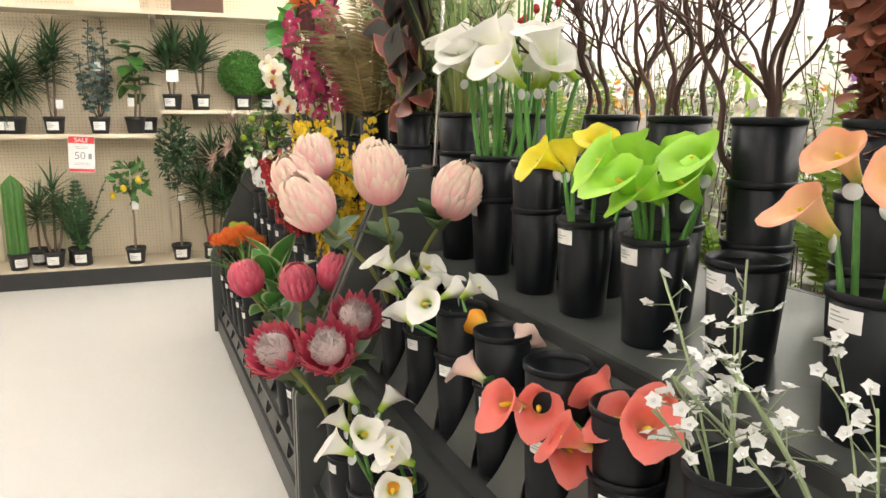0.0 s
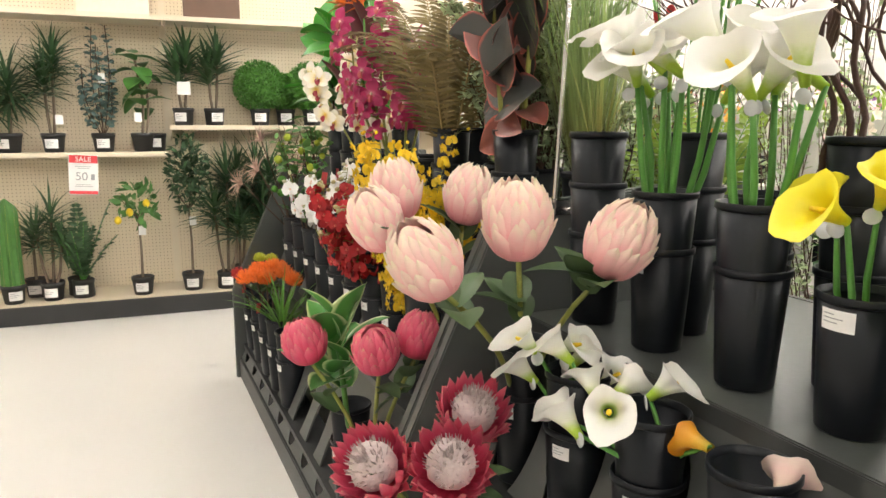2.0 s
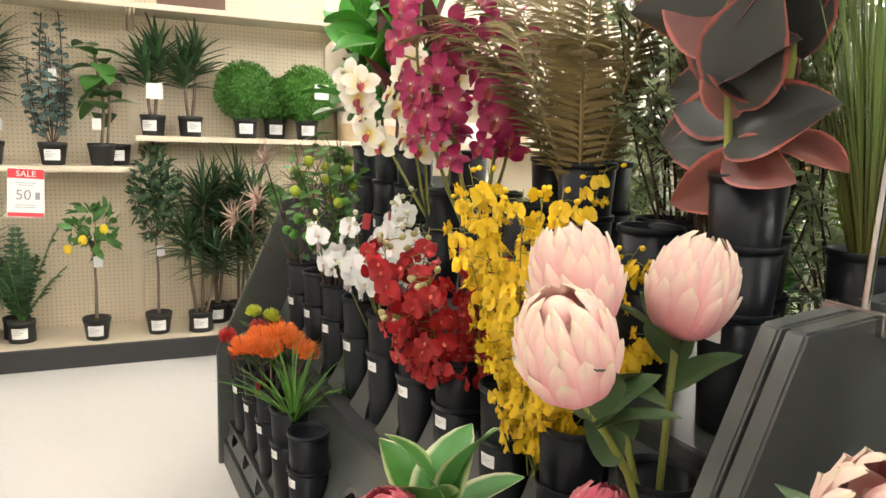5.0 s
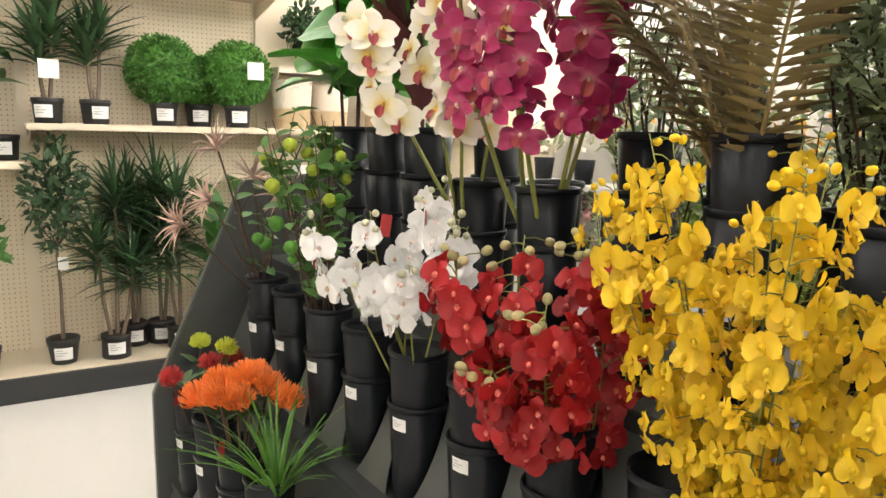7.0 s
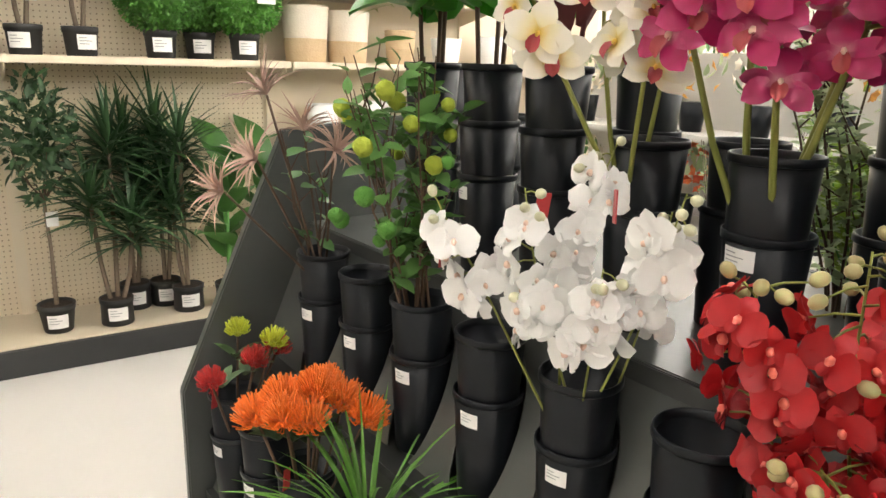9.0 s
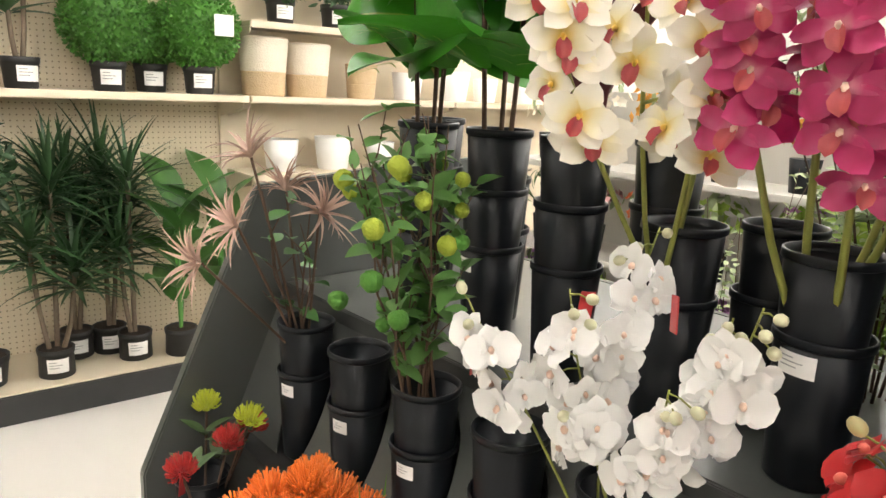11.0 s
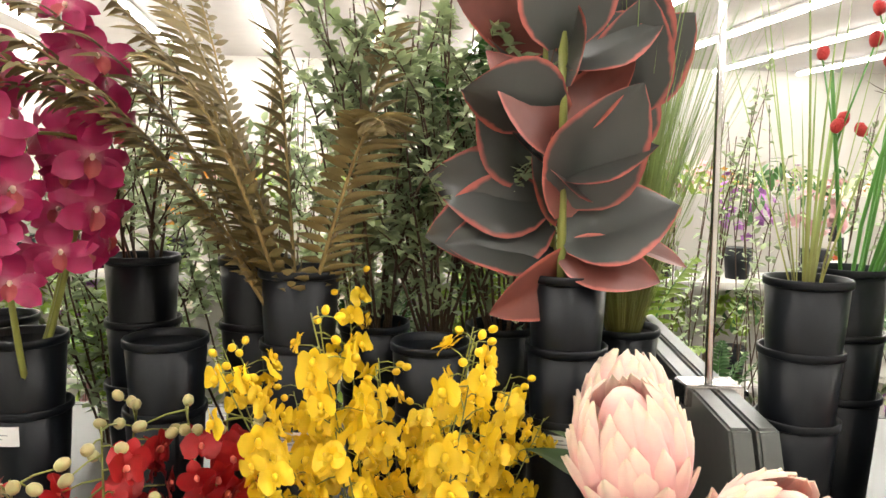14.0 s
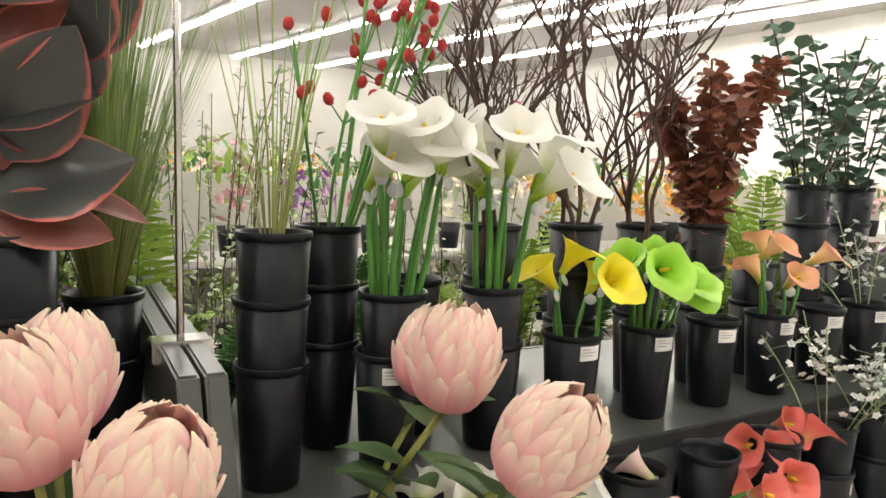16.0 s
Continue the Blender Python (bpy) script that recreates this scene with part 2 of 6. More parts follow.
M_LIPP = mat("pink_orchid_lip", (0.76, 0.48, 0.46), (0.78, 0.62, 0.42), 60, 0.45)
M_BUD = mat("green_orchid_bud", (0.40, 0.44, 0.22), (0.62, 0.55, 0.45), 25, 0.5, vary=0.2)
M_BUDP = mat("pink_tipped_bud", (0.30, 0.40, 0.15), (0.42, 0.22, 0.13), 60, 0.5, vary=0.2)
M_ONC = mat("yellow_oncidium_petal", (0.86, 0.62, 0.02), (0.82, 0.52, 0.012), 40, 0.48, trans=0.2, vary=0.18)
M_POM = mat("lime_pompom", (0.36, 0.42, 0.035), (0.24, 0.31, 0.025), 90, 0.8, bump=1.0, bump_scale=260)
M_POMG = mat("green_pompom", (0.09, 0.25, 0.03), (0.05, 0.17, 0.02), 90, 0.8, bump=1.0, bump_scale=260)
M_AIR = mat("dusty_pink_airplant", (0.60, 0.40, 0.34), (0.46, 0.32, 0.24), 30, 0.6, vary=0.25)
M_BABY = mat("white_blossom", (0.84, 0.84, 0.82), (0.78, 0.79, 0.76), 60, 0.6, trans=0.2)
M_BERRY = mat("red_thistle", (0.48, 0.025, 0.022), (0.33, 0.015, 0.015), 80, 0.7, bump=1.0, bump_scale=300)
M_LEMON = mat("lemon_skin", (0.80, 0.58, 0.02), (0.72, 0.5, 0.02), 60, 0.45, bump=0.3)
M_BASKET = mat("woven_seagrass", (0.62, 0.47, 0.29), (0.48, 0.34, 0.19), 30, 0.8, bump=1.0, bump_scale=120)
M_BASKETW = mat("cream_woven_rope", (0.78, 0.70, 0.58), (0.7, 0.62, 0.5), 30, 0.8, bump=1.0, bump_scale=120)
M_WHITEP = mat("white_ceramic", (0.82, 0.81, 0.79), (0.78, 0.77, 0.75), 10, 0.3)
M_BROWN = mat("brown_frame_board", (0.13, 0.065, 0.035), (0.09, 0.045, 0.025), 12, 0.5, bump=0.2)
M_MIXA = mat("far_pink_blossom", (0.72, 0.22, 0.30), (0.75, 0.55, 0.5), 9, 0.6, vary=0.6)
M_MIXB = mat("far_white_blossom", (0.80, 0.76, 0.70), (0.7, 0.6, 0.4), 9, 0.6, vary=0.3)
M_MIXC = mat("far_purple_blossom", (0.25, 0.12, 0.45), (0.5, 0.15, 0.4), 9, 0.6, vary=0.6)
M_MIXY = mat("far_amber_blossom", (0.75, 0.45, 0.05), (0.6, 0.2, 0.04), 9, 0.6, vary=0.5)
M_MIXR = mat("far_red_blossom", (0.55, 0.05, 0.04), (0.6, 0.2, 0.05), 9, 0.6, vary=0.5)


def lamp_material(name, colour, strength):
    m, nt, p = nodes_of(name)
    p.inputs["Base Color"].default_value = (0.9, 0.9, 0.9, 1)
    p.inputs["Emission Color"].default_value = (*colour, 1)
    p.inputs["Emission Strength"].default_value = strength
    return m


M_TUBE = lamp_material("fluorescent_tube", (1.0, 0.96, 0.90), LAMP * 2.2)


def pegboard_material():
    m, nt, p = nodes_of("cream_pegboard")
    N, L = nt.nodes.new, nt.links.new
    tc = N("ShaderNodeTexCoord"); sp = N("ShaderNodeSeparateXYZ"); L(tc.outputs["Object"], sp.inputs[0])
    cells = []
    for ax in ("X", "Z"):
        d = N("ShaderNodeMath"); d.operation = "DIVIDE"; d.inputs[1].default_value = 0.0254; L(sp.outputs[ax], d.inputs[0])
        f = N("ShaderNodeMath"); f.operation = "FRACT"; L(d.outputs[0], f.inputs[0])
        s = N("ShaderNodeMath"); s.operation = "SUBTRACT"; s.inputs[1].default_value = 0.5; L(f.outputs[0], s.inputs[0])
        q = N("ShaderNodeMath"); q.operation = "POWER"; q.inputs[1].default_value = 2; L(s.outputs[0], q.inputs[0])
        cells.append(q)
    a = N("ShaderNodeMath"); a.operation = "ADD"; L(cells[0].outputs[0], a.inputs[0]); L(cells[1].outputs[0], a.inputs[1])
    lt = N("ShaderNodeMath"); lt.operation = "LESS_THAN"; lt.inputs[1].default_value = 0.020; L(a.outputs[0], lt.inputs[0])
    n = N("ShaderNodeTexNoise"); n.inputs["Scale"].default_value = 4; L(tc.outputs["Object"], n.inputs["Vector"])
    base = N("ShaderNodeMix"); base.data_type = "RGBA"; L(n.outputs["Fac"], base.inputs["Factor"])
    base.inputs["A"].default_value, base.inputs["B"].default_value = (0.71, 0.605, 0.44, 1), (0.66, 0.56, 0.405, 1)
    mx = N("ShaderNodeMix"); mx.data_type = "RGBA"; L(lt.outputs[0], mx.inputs["Factor"]); L(base.outputs["Result"], mx.inputs["A"])
    mx.inputs["B"].default_value = (0.30, 0.23, 0.15, 1)
    L(mx.outputs["Result"], p.inputs["Base Color"])
    p.inputs["Roughness"].default_value = 0.55
    bp = N("ShaderNodeBump"); bp.invert = True; bp.inputs["Distance"].default_value = 0.004; L(lt.outputs[0], bp.inputs["Height"]); L(bp.outputs[0], p.inputs["Normal"])
    return m


M_PEG = pegboard_material()

# ---- mesh tools ----
R = random.Random(7)


class Shape:
    """Collects vertices, faces and UVs, then makes one mesh."""

    def __init__(self):
        self.v, self.f, self.uv, self.mi, self.flat = [], [], [], [], []

    def face(self, idx, uvs, mi=0, flat=False):
        self.f.append(idx); self.uv.append(uvs); self.mi.append(mi); self.flat.append(flat)

    def grid(self, rows, mi=0, closed=False, flat=False):
        n, k, b = len(rows), len(rows[0]), len(self.v)
        for r in rows:
            self.v.extend([tuple(p) for p in r])
        for i in range(n - 1):
            for j in range(k if closed else k - 1):
                j2 = (j + 1) % k
                u0, u1, v0, v1 = j / k, (j + 1) / k, i / (n - 1), (i + 1) / (n - 1)
                if not closed:
                    u0, u1 = j / (k - 1), (j + 1) / (k - 1)
                self.face((b + i * k + j, b + i * k + j2, b + (i + 1) * k + j2, b + (i + 1) * k + j), ((u0, v0), (u1, v0), (u1, v1), (u0, v1)), mi, flat)

    def tube(self, pts, radii, seg=6, mi=0, cap=True):
        pts = [Vector(p) for p in pts]
        if not isinstance(radii, (list, tuple)):
            radii = [radii] * len(pts)
        rows = []
        up = Vector((0.3, 0.9, 0.2))
        for i, p in enumerate(pts):
            d = (pts[min(i + 1, len(pts) - 1)] - pts[max(i - 1, 0)]).normalized()
            if abs(d.dot(up)) > 0.95:
                up = Vector((1, 0.1, 0))
            a = d.cross(up).normalized(); c = d.cross(a)
            rows.append([p + (a * math.cos(q) + c * math.sin(q)) * radii[i] for q in (2 * math.pi * j / seg for j in range(seg))])
        self.grid(rows, mi, True)
        if cap:
            b = len(self.v) - seg
            self.face(tuple(range(b, b + seg)), tuple((0.5, 1) for _ in range(seg)), mi)

    def lathe(self, prof, seg=24, m=None, mi=0, square=0.0):
        m = m or Matrix.Identity(4)
        rows = []
        for r, z in prof:
            row = []
            for j in range(seg):
                q = 2 * math.pi * j / seg
                k = 1 + square * (math.cos(4 * q) * -0.5)
                row.append(m @ Vector((r * k * math.cos(q), r * k * math.sin(q), z)))
            rows.append(row)
        self.grid(rows, mi, True)

    def leaf(self, m, length, width, kind="ovate", bend=0.4, fold=0.15, wave=0.0, n=6, across=4, mi=0, ruffle=0.0, twist=0.0):
        """A leaf or petal: grows along +y of m, its face to +z; bend: radians that it arches down over its length."""
        rows = []
        y = z = 0.0
        ph = R.random() * 6
        for i in range(n + 1):
            t = i / n
            if kind == "ovate":
                w = math.sin(math.pi * min(1, 0.04 + 0.96 * t) ** 0.75) ** 0.8
            elif kind == "round":
                w = math.sqrt(max(0, 1 - (2 * t - 1) ** 2)) * 1.0
            elif kind == "lance":
                w = (min(1, t / 0.18) ** 0.7) * (1 - t) ** 0.7 * 1.25
            elif kind == "blade":
                w = (1 - t) ** 0.5 * (0.8 + 0.2 * min(1, t * 5))
            elif kind == "petal":
                w = math.sin(math.pi * (0.12 + 0.88 * t) ** 1.15) ** 0.7
            elif kind == "bract":
                w = math.sin(math.pi * min(0.985, 0.15 + 0.85 * t ** 1.25)) ** 0.65
            elif kind == "spoon":
                w = (0.32 + 0.68 * math.sin(math.pi * t ** 1.3 * 0.9)) * (1 if t < 0.97 else 0.5)
            else:
                w = 1
            w = max(w, 0.02) * width / 2
            a = bend * t
            row = []
            for j in range(across + 1):
                s = 2 * j / across - 1
                zz = abs(s) * w * fold * 2 + wave * width * math.sin(t * 9 + ph + s * 2) * abs(s) + ruffle * width * math.sin(s * 7 + ph) * t
                x = s * w
                tw = twist * t
                row.append(m @ Vector((x * math.cos(tw) - zz * math.sin(tw), y + math.sin(a) * zz, z + math.cos(a) * zz + x * math.sin(tw))))
            rows.append(row)
            y += math.cos(a) * length / n
            z -= math.sin(a) * length / n
        self.grid(rows, mi)

    def blob(self, c, r, seg=8, rings=5, mi=0, rough=0.0):
        rows = []
        for i in range(rings + 1):
            th = math.pi * i / rings
            row = []
            for j in range(seg):
                q = 2 * math.pi * j / seg
                k = 1 + rough * (R.random() - 0.5)
                rr = (r if isinstance(r, (int, float)) else None)
                rx, ry, rz = (rr, rr, rr) if rr is not None else r
                row.append(Vector(c) + Vector((rx * math.sin(th) * math.cos(q), ry * math.sin(th) * math.sin(q), -rz * math.cos(th))) * k)
            rows.append(row)
        self.grid(rows, mi, True)

    def box(self, lo, hi, mi=0, m=None):
        b = len(self.v)
        m = m or Matrix.Identity(4)
        for x in (lo[0], hi[0]):
            for y in (lo[1], hi[1]):
                for z in (lo[2], hi[2]):
                    self.v.append(tuple(m @ Vector((x, y, z))))
        for q in ((0, 1, 3, 2), (4, 6, 7, 5), (0, 4, 5, 1), (2, 3, 7, 6), (0, 2, 6, 4), (1, 5, 7, 3)):
            self.face(tuple(b + i for i in q), ((0, 0), (1, 0), (1, 1), (0, 1)), mi, True)

    def mesh(self, name, mats):
        me = bpy.data.meshes.new(name)
        me.from_pydata(self.v, [], self.f)
        uv = me.uv_layers.new(name="UVMap")
        flat = [c for face in self.uv for p in face for c in p]
        uv.data.foreach_set("uv", flat)
        for mm in (mats if isinstance(mats, (list, tuple)) else [mats]):
            me.materials.append(mm)
        me.polygons.foreach_set("material_index", self.mi)
        me.polygons.foreach_set("use_smooth", [not f for f in self.flat])
        me.update()
        return me


def bevelled_box(name, lo, hi, material, bevel=0.004):
    bm = bmesh.new()
    bmesh.ops.create_cube(bm, size=1)
    for v in bm.verts:
        v.co = Vector([lo[i] + (v.co[i] + 0.5) * (hi[i] - lo[i]) for i in range(3)])
    if bevel:
        bmesh.ops.bevel(bm, geom=bm.edges[:], offset=bevel, segments=2, affect="EDGES")
    me = bpy.data.meshes.new(name)
    bm.to_mesh(me); bm.free()
    me.materials.append(material)
    return me


def put(name, me, parent=None, m=None, label=""):
    ob = new(name, me)
    if parent:
        ob.parent = parent
    if m is not None:
        ob.matrix_basis = m
    if label:
        ob["label"] = label
    return ob


def thing(name, m, label, category, group="", kind=""):
    ob = new(name)
    ob.empty_display_size = 0.05
    ob.matrix_basis = m
    return tagged(ob, label, category, group, kind)


def structure(name, me, m=None, label=""):
    return tagged(put(name, me, None, m), label, "", "", "structure")


def turned(rx, ry, rz):
    return pose(0, 0, 0, rx, ry, rz)


# the rack's own frame: x across, y along, origin under the first row on its shelf
RK = pose(0.897, 2.255, 0, 0, 0, -2.98)
# the wall fixture's frame: x along the wall, y = 0 at the pegboard
WL = pose(0.489, 6.548, 0, 0, 0, -6.26)

# ---- large structure ----
FX0, FX1, FY0, FY1, CEIL = -3.2, 14.0, -7.0, 9.0, 3.7
structure("floor", bevelled_box("floor", (FX0, FY0, -0.1), (FX1, FY1, 0), M_FLOOR, 0), None, "glossy cream vinyl shop floor")
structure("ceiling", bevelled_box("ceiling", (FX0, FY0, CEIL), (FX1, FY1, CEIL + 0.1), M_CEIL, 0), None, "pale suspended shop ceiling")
structure("wall_west", bevelled_box("wall_west", (FX0 - 0.1, FY0, 0), (FX0, FY1, CEIL), M_WALL, 0), None, "plain cream shop wall")
structure("wall_east", bevelled_box("wall_east", (FX1, FY0, 0), (FX1 + 0.1, FY1, CEIL), M_WALL, 0), None, "plain cream shop wall")
structure("wall_south", bevelled_box("wall_south", (FX0, FY0 - 0.1, 0), (FX1, FY0, CEIL), M_WALL, 0), None, "plain cream shop wall")
structure("wall_north", bevelled_box("wall_north", (FX0, FY1, 0), (FX1, FY1 + 0.1, CEIL), M_WALL, 0), None, "plain cream shop wall")

# rows of fluorescent strip lights under the ceiling
TUBE = bevelled_box("tube", (-5.2, -0.045, -0.05), (5.2, 0.045, 0), M_TUBE, 0.01)
TRAY = bevelled_box("tray", (-5.25, -0.07, 0), (5.25, 0.07, 0.05), M_WHITEP, 0.01)
for i, ly in enumerate((-5.6, -3.9, -2.2, -0.5, 1.2, 2.9, 4.6, 6.3, 8.0)):
    for lx in (2.4, 8.6):
        strip = thing("strip_light", pose(lx, ly, CEIL - 0.06, 0, 0, 6), "long white fluorescent strip light under the ceiling", "ceiling light", "rows of ceiling strip lights")
        put("tube", TUBE, strip); put("tray", TRAY, strip)

# wall fixture: pegboard, uprights, shelves, base
structure("wall_1", bevelled_box("wall_1", (-2.6, 0, 0.0), (1.24, 0.03, 2.6), M_PEG, 0), WL, "cream pegboard back panel of the wall fixture")
structure("wall_2", bevelled_box("wall_2", (1.24, 0.0, 0.0), (3.6, 0.03, 2.6), M_SHELF, 0), WL, "plain cream back panel of the wall fixture")
ZD = 0.135
base = thing("base_deck", WL, "cream base deck with a black kick plate along the wall", "shelf")
put("deck", bevelled_box("deck", (-2.6, -0.46, 0.11), (3.6, 0, ZD), M_SHELF), base)
put("kick_plate", bevelled_box("kick_plate", (-2.6, -0.455, 0.0), (3.6, -0.43, 0.11), M_KICK), base)
put("front_lip", bevelled_box("front_lip", (-2.6, -0.475, 0.09), (3.6, -0.46, ZD - 0.003), M_KICK), base)
for ux in (-2.44, -1.22, 0.0, 1.22, 2.44):
    post = thing("shelf_upright", WL @ pose(ux, 0, 0), "cream slotted steel upright on the pegboard", "upright", "uprights of the wall fixture")
    put("post", bevelled_box("post", (-0.022, -0.022, ZD), (0.022, -0.001, 2.55), M_SHELF, 0.003), post)


def wall_shelf(x0, x1, z, depth, label, bracket=True):
    sh = thing("wall_shelf", WL @ pose((x0 + x1) / 2, 0, z), label, "shelf", "shelves of the wall fixture")
    w = (x1 - x0) / 2 - 0.006
    put("board", bevelled_box("board", (-w, -depth, -0.022), (w, -0.024, 0), M_SHELF, 0.003), sh)
    put("front_lip", bevelled_box("front_lip", (-w, -depth - 0.012, -0.03), (w, -depth, 0.002), M_SHELF, 0.003), sh)
    for s in (-1, 1):
        bm = bmesh.new()
        vs = [bm.verts.new((s * (w - 0.01), y, q)) for y, q in ((-0.026, -0.023), (-depth + 0.03, -0.023), (-depth + 0.03, -0.05), (-0.026, -0.11))]
        bm.faces.new(vs)
        r = bmesh.ops.extrude_face_region(bm, geom=bm.faces[:])
        bmesh.ops.translate(bm, verts=[e for e in r["geom"] if isinstance(e, bmesh.types.BMVert)], vec=(-s * 0.006, 0, 0))
        me = bpy.data.meshes.new("bracket"); bm.to_mesh(me); bm.free(); me.materials.append(M_SHELF)
        put("bracket", me, sh)
    return sh


ZL, ZR, ZT = 1.14, 1.322, 2.05
wall_shelf(-2.44, -1.22, ZL, 0.34, "cream steel shelf on the pegboard")
wall_shelf(-1.22, 0.0, ZL, 0.34, "cream steel shelf holding potted plants")
wall_shelf(0.0, 1.22, ZR, 0.34, "cream steel shelf holding yuccas and boxwood balls")
wall_shelf(1.22, 2.44, ZR, 0.34, "cream steel shelf holding woven baskets")
wall_shelf(2.44, 3.6, ZR, 0.34, "cream steel shelf with white pots")
wall_shelf(1.22, 2.44, 1.66, 0.34, "cream steel shelf with small potted plants")
wall_shelf(1.22, 2.44, 0.95, 0.34, "cream steel shelf with white pots")
wall_shelf(-2.44, -1.22, ZT, 0.42, "deep cream top shelf")
wall_shelf(-1.22, 0.0, ZT, 0.42, "deep cream top shelf")
wall_shelf(0.0, 1.22, ZT, 0.42, "deep cream top shelf")

# ---- the flower rack ----
V0, V1 = -2.62, 2.30
ZS = 0.905
SLOT = 0.209


def prism(name, profile, y0, y1, material, bevel=0.004):
    bm = bmesh.new()
    a = [bm.verts.new((x, y0, z)) for x, z in profile]
    bm.faces.new(a)
    r = bmesh.ops.extrude_face_region(bm, geom=bm.faces[:])
    bmesh.ops.translate(bm, verts=[e for e in r["geom"] if isinstance(e, bmesh.types.BMVert)], vec=(0, y1 - y0, 0))
    bmesh.ops.recalc_face_normals(bm, faces=bm.faces[:])
    if bevel:
        bmesh.ops.bevel(bm, geom=bm.edges[:], offset=bevel, segments=2, affect="EDGES")
    me = bpy.data.meshes.new(name); bm.to_mesh(me); bm.free(); me.materials.append(material)
    return me


rack = thing("flower_rack", RK, "charcoal stepped flower rack with a sloped front pierced by bucket holes", "display rack")
put("shelf_deck", bevelled_box("shelf_deck", (-0.115, V0, ZS - 0.03), (0.62, V1, ZS), M_RACK, 0.005), rack, None, "charcoal laminate shelf top")
put("shelf_edge", bevelled_box("shelf_edge", (-0.122, V0, ZS - 0.034), (-0.115, V1, ZS + 0.001), M_RACKEDGE, 0.002), rack)
put("plinth", bevelled_box("plinth", (-0.465, V0, 0), (-0.44, V1, 0.11), M_RACKEDGE, 0.004), rack)
put("inner_floor", bevelled_box("inner_floor", (-0.44, V0, 0.165), (-0.31, V1, 0.185), M_RACKEDGE, 0), rack)
put("inner_step", bevelled_box("inner_step", (-0.30, V0, 0.545), (-0.12, V1, 0.565), M_RACKEDGE, 0), rack)
put("back_panel", bevelled_box("back_panel", (0.62, V0, 0.0), (0.64, V1, ZS), M_RACKEDGE, 0), rack)
SLOPE0, SLOPE1 = (-0.455, 0.105), (-0.12, 0.872)
ROW1, ROW2 = -0.385, -0.200
HOLE = 0.067


def slope_z(u):
    return SLOPE0[1] + (u - SLOPE0[0]) / (SLOPE1[0] - SLOPE0[0]) * (SLOPE1[1] - SLOPE0[1])


def sloped_panel(row2, row1, count, y0, y1):
    """Front panel cell by cell, each with a hole that an upright bucket passes through; the two rows are staggered."""
    s = Shape()
    mid = (ROW1 + ROW2) / 2
    for first, u0, u1, uc in ((row1, SLOPE0[0], mid, ROW1), (row2, mid, SLOPE1[0], ROW2)):
        for k in range(count):
            vc = first + SLOT * k
            n = 32
            ring, rect = [], []
            for j in range(n):
                q = 2 * math.pi * j / n
                c, d = math.cos(q), math.sin(q)
                ring.append((uc + HOLE * 0.98 * c, vc + HOLE * d))
                f = 1 / max(abs(c), abs(d))
                cu, cv = c * f, d * f
                rect.append((uc + cu * (u1 - uc if cu > 0 else uc - u0), vc + cv * SLOT / 2))
            rows = []
            for off, pts in ((0, rect), (0, ring), (-0.018, ring)):
                rows.append([(u, v, slope_z(u) + off) for u, v in pts])
            s.grid(rows, 0, True, True)
        for a, b in ((y0, first - SLOT / 2), (first + SLOT * (count - 0.5), y1)):
            if b - a > 0.002:
                s.grid([[(u0, a, slope_z(u0)), (u1, a, slope_z(u1))], [(u0, b, slope_z(u0)), (u1, b, slope_z(u1))]], 0)
    return s.mesh("sloped_panel", M_RACK)


FAR2, FAR1, NEAR2, NEAR1 = 0.165, 0.315, -0.175, -0.25
put("sloped_panel", sloped_panel(FAR2, FAR1, 10, 0.034, V1), rack, None, "charcoal sloped front with oval bucket holes")
put("sloped_panel", sloped_panel(NEAR2 - 10 * SLOT, NEAR1 - 10 * SLOT, 11, V0, -0.034), rack, None, "charcoal sloped front with oval bucket holes")
SIDE = [(-0.483, 0.0), (-0.483, 0.486), (-0.18, 1.157), (0.36, 1.20), (0.62, 1.20), (0.62, 0.0)]
for y0, y1 in ((V1, V1 + 0.03), (-0.034, -0.003), (0.003, 0.034), (V0 - 0.03, V0)):
    put("side_panel", prism("side_panel", SIDE, y0, y1, M_RACK, 0.004), rack, None, "charcoal side panel with a slanted front edge")

pole = thing("sign_pole", RK @ pose(-0.015, 0.0, 1.17), "thin chrome sign pole clamped on the rack divider", "sign pole")
s = Shape(); s.tube([(0, 0, 0), (0.02, 0, 0.4), (0.05, 0.0, 0.95)], 0.006, 10)
put("rod", s.mesh("rod", M_METAL), pole)
put("clamp", bevelled_box("clamp", (-0.028, -0.045, -0.03), (0.028, 0.045, 0.004), M_METAL, 0.003), pole)
s = Shape(); s.tube([(0, -0.044, -0.015), (0, -0.062, -0.015)], 0.005, 8)
put("screw", s.mesh("screw", M_METAL), pole)

# ---- buckets ----
BH, BR = 0.212, 0.064


def bucket_mesh():
    s = Shape()
    prof = [(0.0, 0.0), (0.046, 0.0), (0.049, 0.004), (0.0605, BH - 0.013), (BR - 0.006, BH - 0.012), (0.046, 0.008), (0.0, 0.006)]
    s.lathe(prof, 32, None, 0, 0.02)
    return s.mesh("flower_bucket", M_BUCKET)


def rim_mesh():
    s = Shape()
    s.lathe([(BR - 0.0065, BH - 0.013), (0.0615, BH - 0.0135), (0.064, BH - 0.012), (BR, BH - 0.002), (BR - 0.0015, BH), (BR - 0.004, BH - 0.001), (BR - 0.0065, BH - 0.013)], 32, None, 0, 0.02)
    return s.mesh("rim", M_BUCKET)


